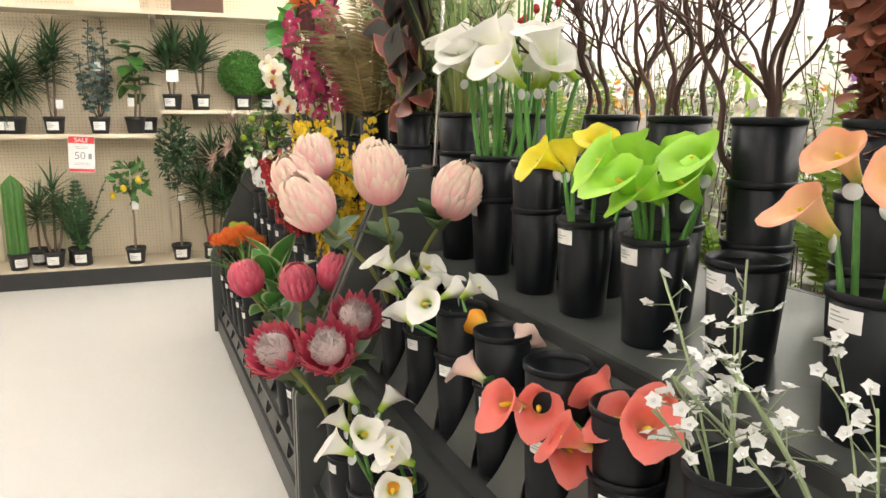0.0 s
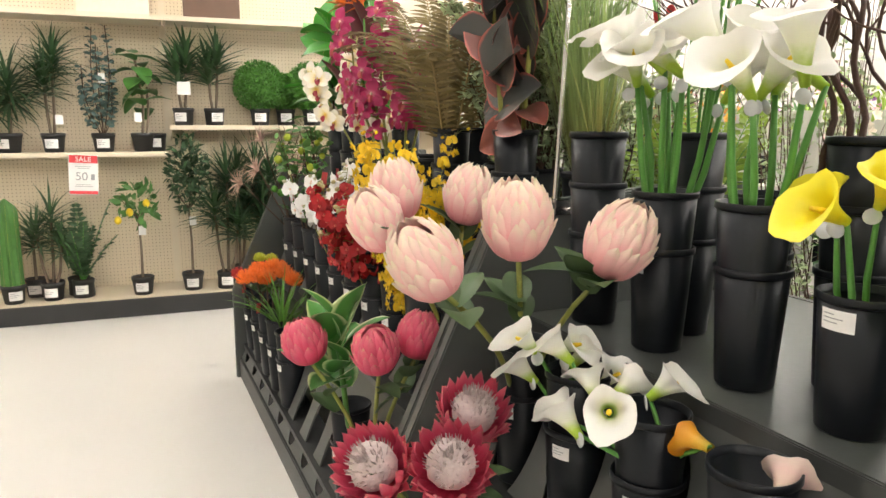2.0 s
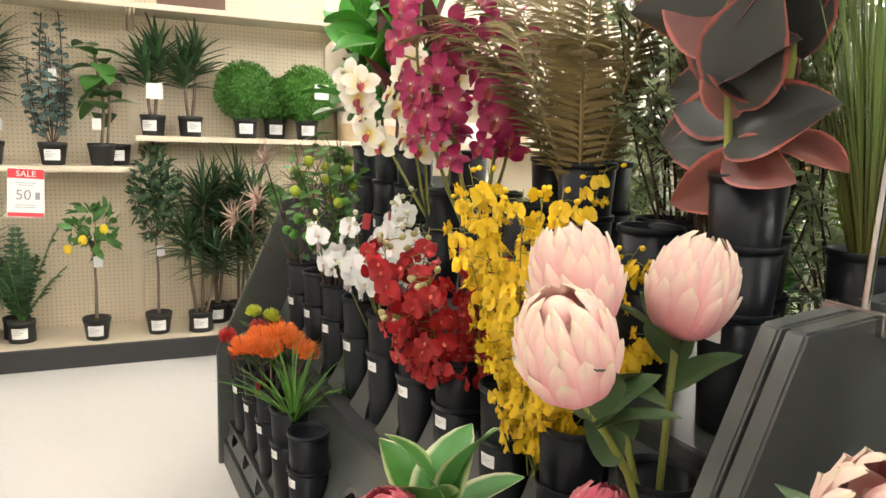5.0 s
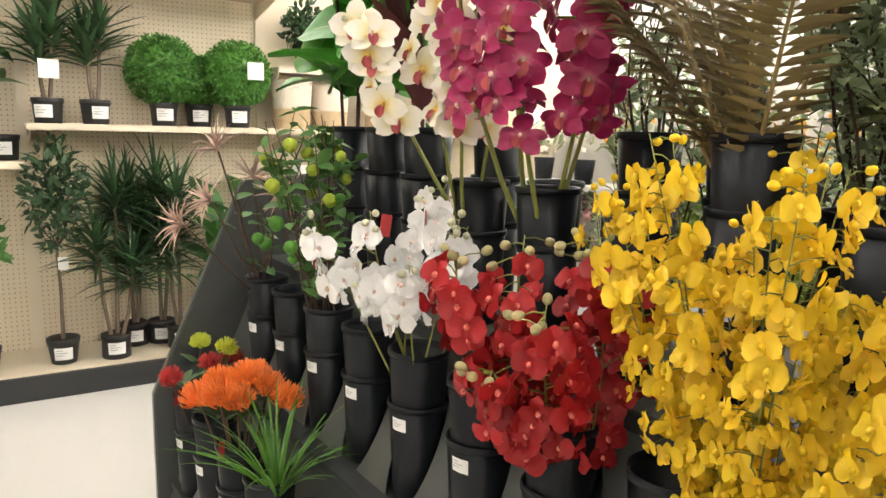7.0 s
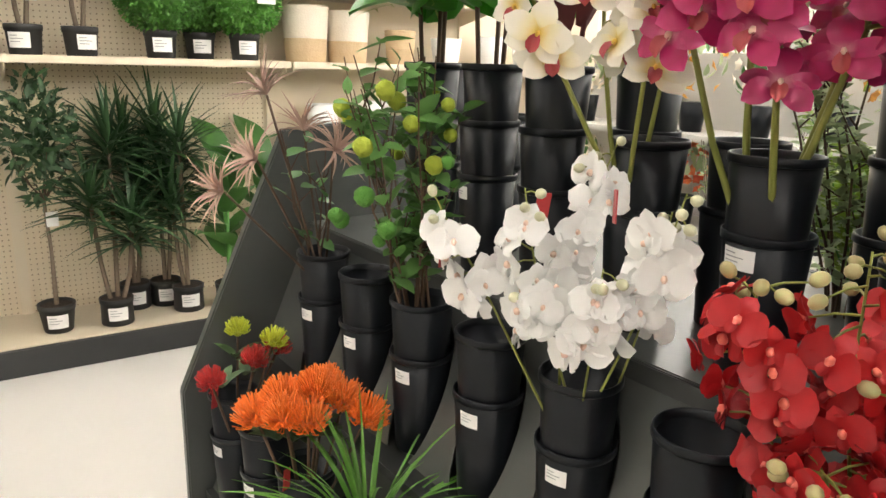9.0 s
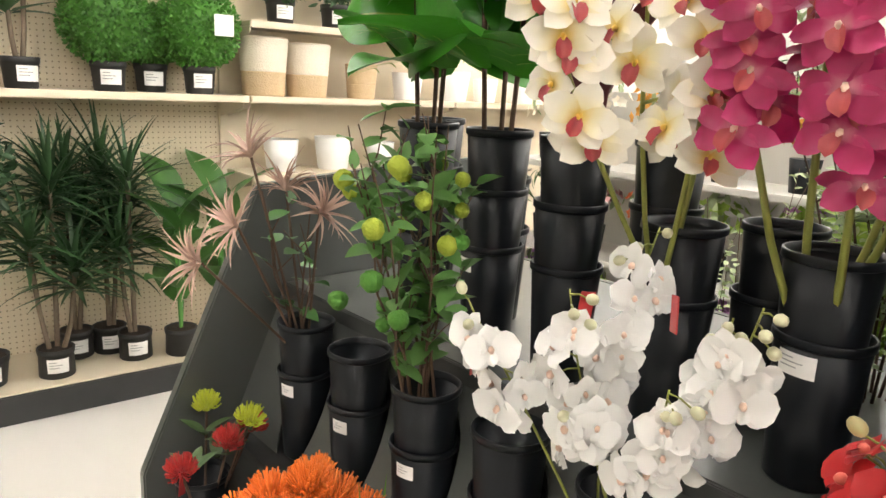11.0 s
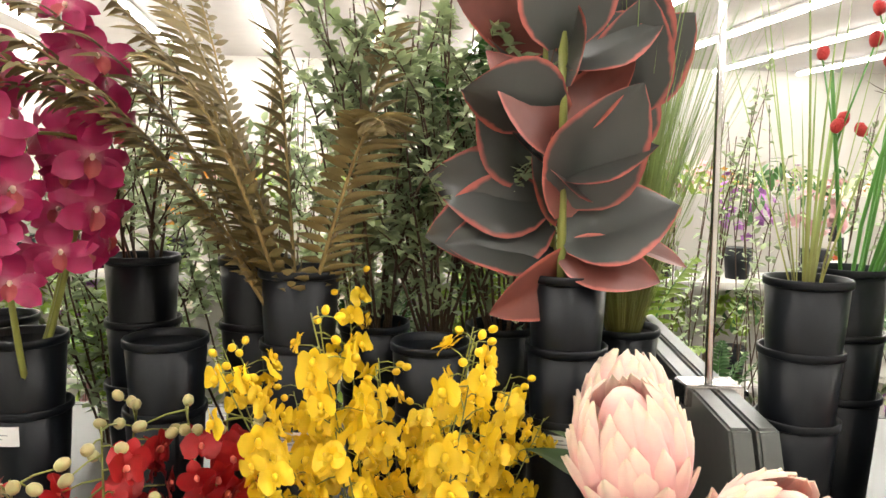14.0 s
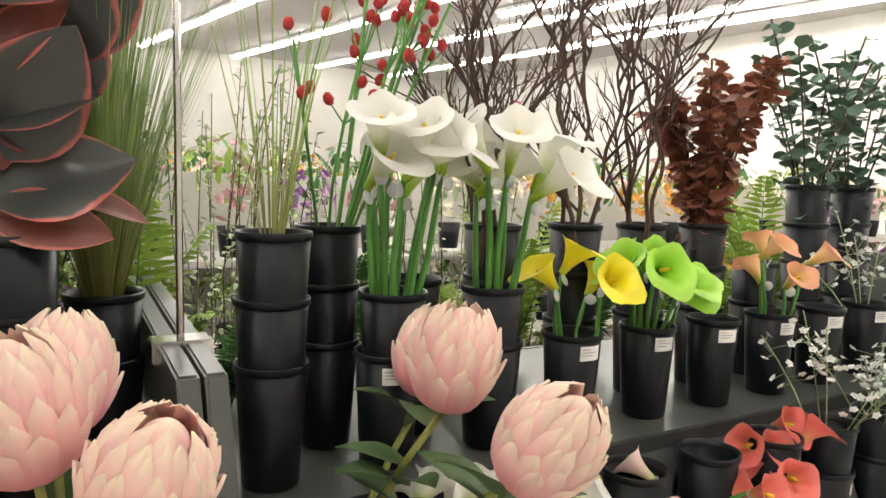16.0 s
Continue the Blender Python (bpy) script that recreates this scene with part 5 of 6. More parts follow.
TH = thistle_mesh()
rr = random.Random(71)
b = thing("red_thistle_bunch", RK @ pose(BACK, -0.295, ZA3), "tall green stems with small red thistle heads", "artificial flowers")
for i in range(9):
    top = (rr.uniform(-0.12, 0.08), -0.12 + rr.uniform(-0.14, 0.22), rr.uniform(0.30, 0.55))
    s = Shape(); P = arch((0, 0, -0.15), top, (0, rr.uniform(-.02, .02), 0)); s.tube(P, 0.0035, 6)
    spots = []
    for k in range(4):
        e = P[3].lerp(P[4], rr.random()) + Vector((rr.uniform(-.04, .04), rr.uniform(-.05, .05), rr.uniform(-0.04, 0.06)))
        s.tube([P[3], e], [0.002, 0.0014], 4); spots.append(e)
    put("stem", s.mesh("stem", M_STEM), b)
    for e in spots:
        put("thistle", TH, b, aim(e, (rr.uniform(-.4, .4), rr.uniform(-.4, .4), 1)))


# curly branches
def curly_branch(s, p, d, length, r, rr, depth):
    n = max(4, int(length / 0.03))
    P, q = [Vector(p)], Vector(d).normalized()
    w = rr.random() * 6
    for i in range(n):
        q = (q + Vector((math.sin(w + i * 0.9), math.cos(w * 1.3 + i * 1.1), 0.05 + 0.25 * math.sin(i + w))) * 0.26).normalized()
        if q.z < -0.2:
            q.z = 0.1
        P.append(P[-1] + q * length / n)
    s.tube(P, [r * (1 - 0.65 * i / n) for i in range(n + 1)], 5 if depth < 2 else 4)
    if depth < 3:
        for k in range((5, 4, 3)[depth]):
            i = rr.randint(1 + n // 4, n - 1)
            curly_branch(s, P[i], (P[i] - P[i - 1]).normalized() + Vector((rr.uniform(-1, 1), rr.uniform(-1, 1), rr.uniform(-0.1, 0.7))) * 0.9, length * rr.uniform(0.35, 0.6), r * 0.58, rr, depth + 1)


for v, sd in ((-0.68, 81), (-0.91, 82), (-1.13, 83)):
    rr = random.Random(sd)
    b = thing("curly_branch_bunch", RK @ pose(BACK, v, ZA3), "bunch of dark brown twisted willow branches", "artificial branches", "curly branch bunches")
    for i in range(4):
        s = Shape()
        curly_branch(s, (rr.uniform(-.03, .03), rr.uniform(-.03, .03), -0.15), (rr.uniform(-.16, .16), rr.uniform(-.16, .16), 1), 0.62, 0.0075, rr, 0)
        put("branch", s.mesh("branch", M_CURLY), b)


def eucalyptus(u, v, z, label, material, seed, leaf, height, spread, stems=6, droop=0.0, group="eucalyptus bunches", dense=34):
    rr = random.Random(seed)
    b = thing("eucalyptus_bunch", RK @ pose(u, v, z), label, "artificial foliage", group)
    for i in range(stems):
        q = 2 * math.pi * i / stems + rr.random()
        top = Vector((math.cos(q) * spread, math.sin(q) * spread, height * rr.uniform(0.6, 1.05)))
        P = arch((0, 0, -0.15), top, (0, 0, droop), 7)
        s = Shape(); s.tube(P, 0.003, 5, 1)
        for k in range(dense):
            f = (0.12 + 0.88 * k / dense) * 6
            p = P[min(int(f), 5)].lerp(P[min(int(f), 5) + 1], f - int(f))
            kk = rr.uniform(0.6, 1.1)
            s.leaf(Matrix.Translation(p) @ turned(0, 0, k * 100 + rr.uniform(-30, 30)) @ turned(rr.uniform(-50, 50), rr.uniform(-30, 30), 0) @ pose(0, 0.008, 0), leaf * kk, leaf * kk * 0.9, "round", rr.uniform(0, 0.5), 0.08, 0, 4, 3)
        put("stem", s.mesh("stem", [material, M_TWIG]), b)
    return b


eucalyptus(BACK, -1.355, ZA3, "bunch of rust red eucalyptus with round leaves", M_RUST, 91, 0.046, 0.40, 0.16, 18, 0.12, dense=52)
eucalyptus(BACK, -1.80, ZA3 + STEP, "bunch of grey-green eucalyptus with round leaves", M_GEUC, 93, 0.048, 0.46, 0.16, 8, 0.05)
eucalyptus(BACK, -2.02, ZA3 + STEP, "bunch of grey-green eucalyptus with round leaves", M_GEUC, 94, 0.048, 0.46, 0.16, 8, 0.05)


# white blossom sprays nearest to the start
def baby_mesh():
    s = Shape(); rr = random.Random(4)
    for i in range(5):
        s.leaf(turned(0, 0, i * 72) @ turned(25, 0, 0), 0.012, 0.010, "petal", 0.3, 0.15, 0.05, 3, 2)
    s.blob((0, 0, 0.003), 0.003, 5, 4)
    return s.mesh("blossom", M_BABY)


BB = baby_mesh()
for u, v, z, sd in ((ROW2, NEAR2 - 6 * SLOT, R2, 95), (ROW2, NEAR2 - 7 * SLOT, R2, 96), (0.0, -1.90, ZA1, 97)):
    rr = random.Random(sd)
    b = thing("white_blossom_spray", RK @ pose(u, v, z), "spray of tiny white blossoms on grey twigs", "artificial flowers", "white blossom sprays")
    s = Shape(); spots = []
    for i in range(6):
        top = Vector((rr.uniform(-0.16, 0.12), rr.uniform(-0.12, 0.22), rr.uniform(0.10, 0.26)))
        P = arch((0, 0, -0.12), top, (0, 0, 0.03)); s.tube(P, 0.002, 4)
        for k in range(10):
            p = P[2].lerp(P[4], rr.random()); e = p + Vector((rr.uniform(-.04, .04), rr.uniform(-.04, .04), rr.uniform(-0.01, 0.04)))
            s.tube([p, e], 0.001, 3); spots.append(e)
    put("branchwork", s.mesh("branchwork", M_OLIVE), b)
    for e in spots:
        put("blossom", BB, b, aim(e, (rr.uniform(-1, 1), rr.uniform(-1, 1), 0.8)))


# ---- potted plants on the wall fixture ----
def pot_mesh(name, rt, rb, h, material=M_POT):
    s = Shape()
    s.lathe([(0, 0), (rb, 0), (rb + 0.003, 0.004), (rt * 0.93, h * 0.78), (rt * 0.97, h * 0.79), (rt, h * 0.98), (rt - 0.004, h), (rt - 0.012, h * 0.9), (0, h * 0.88)], 24)
    return s.mesh(name, material)


POT = pot_mesh("pot", 0.078, 0.056, 0.13)
POTS = pot_mesh("pot", 0.074, 0.058, 0.125)
CYL = pot_mesh("pot", 0.074, 0.068, 0.125)
SOIL = Shape(); SOIL.lathe([(0, 0.122), (0.066, 0.118)], 16); SOILM = SOIL.mesh("soil", M_SOIL)
PLAB = label_mesh(0.085, 0.062, 0.0695, 0.060, 0)
PTAG = bevelled_box("tag", (-0.024, -0.001, -0.032), (0.024, 0.001, 0.032), M_LABEL, 0.0005)
STAG = bevelled_box("tag", (-0.045, -0.0012, -0.045), (0.045, 0.0012, 0.045), M_LABEL, 0.0005)


def potted(x, y, z, label, pot=POT, lab=True, lturn=-95, scale=1.0, group="potted plants on the wall shelves"):
    p = thing("potted_plant", WL @ pose(x, y, z) @ Matrix.Diagonal((scale, scale, scale, 1)), label, "potted plant", group)
    put("pot", pot, p, None, "black plastic pot")
    put("soil", SOILM, p, pose(0, 0, 0 if pot is not POTS else -0.006))
    if lab:
        put("label", PLAB, p, turned(0, 0, lturn) @ pose(0.004, 0, 0), "white paper label")
    return p


def trunk(p, pts, r, material=M_TRUNK, seg=8):
    s = Shape(); s.tube(pts, r, seg); put("trunk", s.mesh("trunk", material), p)


def rosette(s, m, n, L, W, rr, lean=(5, 95), bend=(0.2, 0.9), kind="lance"):
    for i in range(n):
        k = rr.uniform(0.75, 1.1)
        f = i / n
        s.leaf(m @ turned(0, 0, i * 137.5 + rr.uniform(-15, 15)) @ pose(0, 0.004, 0.02 * (1 - f)) @ turned(90 - (lean[0] + (lean[1] - lean[0]) * f) + rr.uniform(-8, 8), 0, 0), L * k, W, kind, rr.uniform(*bend), 0.25, 0, 6, 2)


def dracaena(x, y, z, label, stems, n, L, W, material, seed, lean=(5, 100), bend=(0.2, 0.8), tall=1.0, **kw):
    rr = random.Random(seed)
    p = potted(x, y, z, label, **kw)
    for i, (dx, dy, h) in enumerate(stems):
        P = [(dx * 0.3, dy * 0.3, 0.10), (dx * 0.7, dy * 0.7, h * 0.5), (dx, dy, h)]
        trunk(p, P, [0.011, 0.010, 0.009])
        s = Shape()
        for lv in range(3):
            rosette(s, Matrix.Translation((dx, dy, h - 0.05 * lv)), n // 3, L * (1 - 0.08 * lv), W, rr, (lean[0] + 25 * lv, lean[1]), bend)
        tagged(put("foliage", s.mesh("foliage", material), p), "", "", "", "stuff")
    return p


def crown_leaves(s, c, r, n, L, W, rr, kind="ovate", shell=0.0, nn=3):
    for i in range(n):
        d = Vector((rr.gauss(0, 1), rr.gauss(0, 1), rr.gauss(0, 1))).normalized()
        k = rr.uniform(shell, 1) ** 0.5
        p = Vector(c) + Vector((d.x * r[0], d.y * r[1], d.z * r[2])) * k
        s.leaf(aim(p, d + Vector((rr.uniform(-.5, .5), rr.uniform(-.5, .5), rr.uniform(-.3, .7)))) @ turned(rr.uniform(20, 80), 0, rr.uniform(0, 360)), L * rr.uniform(0.7, 1.2), W, kind, rr.uniform(0, 0.6), 0.15, 0, nn, 2)


def topiary(x, y, z, label, h, r, leaf, n, material, seed, fruit=None):
    rr = random.Random(seed)
    p = potted(x, y, z, label)
    trunk(p, [(0, 0, 0.1), (0.004, 0.0, 0.12 + h * 0.4), (-0.004, 0, h)], [0.011, 0.008, 0.007])
    s = Shape()
    for i in range(9):
        q = i * 0.7
        e = Vector((math.cos(q) * r[0] * 0.8, math.sin(q) * r[1] * 0.8, h + rr.uniform(0, r[2] * 1.3)))
        s.tube([(0, 0, h - 0.03), (e.x * 0.4, e.y * 0.4, h + 0.03), e], [0.004, 0.003, 0.0015], 4, 1)
    crown_leaves(s, (0, 0, h + r[2] * 0.8), r, n, leaf[0], leaf[1], rr)
    tagged(put("crown", s.mesh("crown", [material, M_TWIG]), p), "", "", "", "stuff")
    if fruit:
        for e in fruit:
            s = Shape(); s.blob((0, 0, 0), (0.024, 0.024, 0.029), 12, 8)
            put("lemon", s.mesh("lemon", M_LEMON), p, Matrix.Translation(e))
    put("tag", PTAG, p, pose(0.02, -0.02, h * 0.82, 0, 0, 8), "white hang tag")
    return p


YB = -0.31
cact = potted(-1.046, YB - 0.02, ZD, "tall ribbed green cactus in a black pot", lturn=-70)
s = Shape(); rr = random.Random(1)
rows = []
for i in range(22):
    t = i / 21
    rad = 0.062 * (1 - max(0, t - 0.86) ** 1.5 * 18) if t > 0.86 else 0.062
    rows.append([((rad * (1 + 0.16 * math.cos(9 * q))) * math.cos(q), (rad * (1 + 0.16 * math.cos(9 * q))) * math.sin(q), 0.11 + 0.60 * t) for q in (2 * math.pi * j / 54 for j in range(54))])
s.grid(rows, 0, True)
put("body", s.mesh("body", M_LEAF), cact)
s = Shape()
for i in range(30):
    for j in range(9):
        q = 2 * math.pi * j / 9; zz = 0.13 + 0.55 * i / 30
        s.tube([(0.071 * math.cos(q), 0.071 * math.sin(q), zz), (0.082 * math.cos(q), 0.082 * math.sin(q), zz + 0.006)], [0.0012, 0.0004], 3)
tagged(put("spines", s.mesh("spines", M_LIPY), cact), "", "", "", "stuff")
dracaena(-0.93, YB + 0.14, ZD, "dark leafy plant in a black pot behind the cactus", [(0, 0, 0.42)], 36, 0.26, 0.02, M_DARKLEAF, 3)
dracaena(-0.811, YB, ZD, "small palm with thin dark leaves on bare stems", [(-0.07, 0, 0.46), (0.02, 0.03, 0.56), (0.08, -0.02, 0.40)], 42, 0.26, 0.018, M_DARKLEAF, 4)
potted(-0.66, YB + 0.12, ZD, "empty-looking black pot behind the palm", pot=CYL, lab=False)


def zz_plant(x, y, z, seed):
    rr = random.Random(seed)
    p = potted(x, y, z, "bushy zamioculcas with dark glossy leaflets", pot=CYL)
    for i in range(9):
        q = 2 * math.pi * i / 9 + rr.random() * 0.4
        top = (math.cos(q) * rr.uniform(0.10, 0.26), math.sin(q) * rr.uniform(0.06, 0.18), rr.uniform(0.42, 0.68))
        s = Shape(); frond(s, arch((0, 0, 0.1), top, (0, 0, 0.03), 7), 13, 0.085, 0.034, rr, 0, 1, 0.3, 0.006)
        put("frond", s.mesh("frond", [M_DARKLEAF, M_STEM]), p)
    return p


zz_plant(-0.625, YB + 0.03, ZD, 5)
topiary(-0.236, YB - 0.03, ZD, "lemon tree with yellow lemons in a black pot", 0.56, (0.13, 0.12, 0.14), (0.085, 0.04), 85, M_LEAF, 6, [(-0.05, -0.10, 0.60), (-0.13, -0.04, 0.54), (0.06, -0.10, 0.66)])
topiary(0.104, YB, ZD, "slim ficus tree with small dark leaves", 0.62, (0.14, 0.12, 0.28), (0.055, 0.022), 560, M_DARKLEAF, 7)
D3 = [(-0.07, 0, 0.58), (0.03, 0.04, 0.80), (0.09, -0.03, 0.46)]
dracaena(0.345, YB - 0.02, ZD, "dracaena with tufts of arching dark leaves", D3, 66, 0.32, 0.024, M_DARKLEAF, 8, pot=CYL)
dracaena(0.46, YB + 0.17, ZD, "dracaena with tufts of arching dark leaves", [(0, 0, 0.82), (0.05, 0, 0.6)], 66, 0.32, 0.022, M_DARKLEAF, 9, pot=CYL)
dracaena(0.60, YB + 0.16, ZD, "dracaena with tufts of arching dark leaves", [(0, 0, 0.84), (0.05, 0, 0.6)], 66, 0.32, 0.022, M_DARKLEAF, 10, pot=CYL)
dracaena(0.676, YB + 0.02, ZD, "dracaena with tufts of arching dark leaves", [(0, 0, 0.80), (-0.05, 0, 0.52)], 66, 0.32, 0.022, M_DARKLEAF, 11, pot=CYL)
BAN = leaf_mesh("leaf", M_LEAF, 0.34, 0.16, "ovate", 0.6, 0.12, 0.03, 10, 6)
for bx, by, sd in ((0.867, YB - 0.03, 12), (1.10, YB + 0.06, 13)):
    rr = random.Random(sd)
    p = potted(bx, by, ZD, "broad-leaved green banana plant in a black pot", pot=CYL, lab=False)
    for i in range(9):
        q = i * 137.5
        h = 0.25 + 0.055 * i
        s = Shape(); s.tube([(0, 0, 0.1), (0.01 * math.cos(q), 0.01 * math.sin(q), h)], 0.008, 6); put("stem", s.mesh("stem", M_STEM), p)
        put("leaf", BAN, p, pose(0, 0, h) @ turned(0, 0, q) @ turned(35 + 3 * i, 0, 0))

# on the left-hand shelf
dracaena(-1.10, -0.17, ZL, "yucca with long dark drooping leaves", [(-0.02, 0, 0.36)], 80, 0.36, 0.024, M_DARKLEAF, 21, (5, 125), (0.3, 0.9))
dracaena(-1.0, -0.19, ZL, "yucca with long dark drooping leaves", [(0.02, 0, 0.42)], 80, 0.36, 0.024, M_DARKLEAF, 22, (5, 125), (0.3, 0.9), lturn=-120)
p = dracaena(-0.741, -0.19, ZL, "tall dracaena on thin pale stems", [(-0.03, 0, 0.48), (0.03, 0.01, 0.62)], 70, 0.27, 0.022, M_DARKLEAF, 23)
put("tag", PTAG, p, pose(0.05, -0.03, 0.22, 0, 0, 5), "white hang tag")
p = potted(-0.429, -0.19, ZL, "silver blue eucalyptus bush in a black pot", lturn=-90)
rr = random.Random(24)
for i in range(8):
    q = 2 * math.pi * i / 8
    top = Vector((math.cos(q) * (0.04 + 0.10 * (i % 3) / 2), math.sin(q) * 0.09, 0.46 + 0.13 * (i % 4)))
    P = arch((0, 0, 0.1), top, (math.cos(q) * 0.05, math.sin(q) * 0.05, 0), 7)
    s = Shape(); s.tube(P, 0.0035, 5, 1)
    for k in range(34):
        f = (0.22 + 0.78 * k / 34) * 6
        pp = P[min(int(f), 5)].lerp(P[min(int(f), 5) + 1], f - int(f))
        s.leaf(Matrix.Translation(pp) @ turned(0, 0, k * 100) @ turned(rr.uniform(-50, 40), rr.uniform(-30, 30), 0) @ pose(0, 0.006, 0), 0.048 * rr.uniform(0.7, 1.1), 0.042, "round", 0.3, 0.08, 0, 4, 3)
    put("stem", s.mesh("stem", [M_EUC, M_TWIG]), p)
put("tag", PTAG, p, pose(0.02, -0.10, 0.50, 0, 0, 5), "white hang tag")
p = potted(-0.176, -0.19, ZL, "tall fiddle leaf plant with broad green leaves", lturn=-60, lab=False)
trunk(p, [(0, 0, 0.1), (0.02, 0, 0.35), (-0.02, 0, 0.66)], 0.010)
trunk(p, [(0.03, 0, 0.1), (0.05, 0, 0.3), (0.05, 0, 0.45)], 0.009)
rr = random.Random(25)
for i in range(17):
    t = i / 17
    put("leaf", BAN, p, pose(0.02 - 0.04 * t, -0.02, 0.30 + 0.40 * t) @ turned(0, 0, i * 137.5) @ turned(rr.uniform(-30, 35), 0, 0) @ Matrix.Diagonal((0.85, 0.55, 0.7, 1)))
put("tag", PTAG, p, pose(-0.02, -0.05, 0.24, 0, 0, 5), "white hang tag")
potted(-0.09, -0.12, ZL, "black pot behind the fiddle leaf plant", pot=POTS)

# on the right-hand shelf
for bx, sd in ((0.107, 31), (0.32, 32)):
    p = dracaena(bx, -0.19, ZR, "double-stemmed yucca with stiff pointed leaves", [(-0.03, 0, 0.38), (0.035, 0.0, 0.46)], 36, 0.27, 0.032, M_DARKLEAF, sd, (0, 75), (0.1, 0.5), pot=POTS, lturn=-110 if sd == 31 else -75)
    if sd == 31:
        put("tag", STAG, p, pose(0.01, -0.09, 0.26, 0, 0, 4), "square white tag")
s = Shape(); rr = random.Random(33)
for i in range(3400):
    d = Vector((rr.gauss(0, 1), rr.gauss(0, 1), rr.gauss(0, 1))).normalized()
    s.leaf(aim(d * 0.176 * rr.uniform(0.86, 1.04), d + Vector((rr.uniform(-.7, .7), rr.uniform(-.7, .7), rr.uniform(-.7, .7)))) @ turned(rr.uniform(20, 85), 0, rr.uniform(0, 360)), 0.020, 0.013, "ovate", 0.3, 0.1, 0, 2, 2)
s.blob((0, 0, 0), 0.150, 16, 10)
BALLM = s.mesh("ball", M_BALL)
for bx, by, size in ((0.645, -0.21, 1), (0.85, -0.10, 0.78), (1.03, -0.22, 1)):
    p = potted(bx, by, ZR, "round clipped boxwood ball in a black pot", pot=POTS, lturn=-95)
    tagged(put("ball", BALLM, p, pose(0, 0, 0.115 + 0.175 * size) @ Matrix.Diagonal((size, size, size, 1))), "dense ball of small boxwood leaves", "", "", "stuff")
    if bx > 0.9:
        put("tag", STAG, p, pose(0.05, -0.185, 0.30, 0, 0, 5), "square white tag")


# ---- baskets and pots further along ----
def basket(x, y, z, r, h, label, two=True):
    b = thing("woven_basket", WL @ pose(x, y, z), label, "basket", "woven baskets on the shelf")
    for nm, z0, z1, m in (("lower_weave", 0, h * 0.42, M_BASKET), ("upper_weave", h * 0.42, h, M_BASKETW if two else M_BASKET)):
        s = Shape()
        prof = []
        n = 14
        for i in range(n + 1):
            t = z0 + (z1 - z0) * i / n
            prof.append((r * (0.84 + 0.16 * t / h) + 0.0035 * (i % 2), t))
        if z1 == h:
            prof += [(r - 0.008, h + 0.002), (r - 0.014, h - 0.01), (r * 0.8, 0.02), (0, 0.015)]
        else:
            prof = [(0, 0.001)] + prof
        s.lathe(prof, 30)
        put(nm, s.mesh(nm, m), b)
    return b


basket(1.355, -0.19, ZR, 0.118, 0.275, "tall two-tone woven basket, cream above tan")
basket(1.59, -0.19, ZR, 0.115, 0.26, "tall two-tone woven basket, cream above tan")
basket(1.91, -0.19, ZR, 0.085, 0.18, "small woven basket with a cream base", False)


def white_pot(x, y, z, r, h):
    s = Shape()
    s.lathe([(0, 0), (r * 0.75, 0), (r * 0.8, 0.006), (r, h), (r - 0.008, h), (r * 0.75, 0.02), (0, 0.02)], 24)
    tagged(put("white_pot", s.mesh("white_pot", M_WHITEP), None, WL @ pose(x, y, z)), "plain white ceramic pot on a cream shelf", "pot", "white pots on the shelves")


for x, z, r, h in ((2.22, ZR, 0.09, 0.15), (2.55, ZR, 0.10, 0.17), (2.8, ZR, 0.08, 0.14), (3.1, ZR, 0.1, 0.18), (1.45, 0.95, 0.09, 0.16), (1.75, 0.95, 0.10, 0.17), (2.05, 0.95, 0.08, 0.14), (2.3, 0.95, 0.09, 0.17)):
    white_pot(x, -0.18, z, r, h)
for x, sd in ((1.45, 41), (1.75, 42), (2.1, 43)):
    rr = random.Random(sd)
    p = potted(x, -0.18, 1.66, "small leafy green plant in a black pot", pot=POTS)
    s = Shape(); crown_leaves(s, (0, 0, 0.24), (0.13, 0.12, 0.15), 420, 0.05, 0.026, rr)
    tagged(put("foliage", s.mesh("foliage", M_DARKLEAF), p), "", "", "", "stuff")
boardm = bevelled_box("wall_plaque", (-0.19, -0.02, 0), (0.19, 0.0, 0.34), M_BROWN, 0.006)
tagged(put("wall_plaque", boardm, None, WL @ pose(0.33, -0.30, ZT)), "dark brown framed board on the top shelf", "board")
tagged(put("storage_box", bevelled_box("storage_box", (-0.22, -0.2, 0), (0.22, 0.1, 0.28), M_BASKETW, 0.008), None, WL @ pose(-0.30, -0.15, ZT)), "cream storage box on the top shelf", "box")


# ---- sale signs ----
def text_mesh(body, size, material, name):
    cu = bpy.data.curves.new(name, "FONT")
    cu.body, cu.size, cu.align_x, cu.align_y, cu.extrude = body, size, "CENTER", "CENTER", 0.0004
    ob = bpy.data.objects.new(name, cu)
    me = bpy.data.meshes.new_from_object(ob)
    bpy.data.objects.remove(ob)
    me.materials.clear(); me.materials.append(material)
    return me


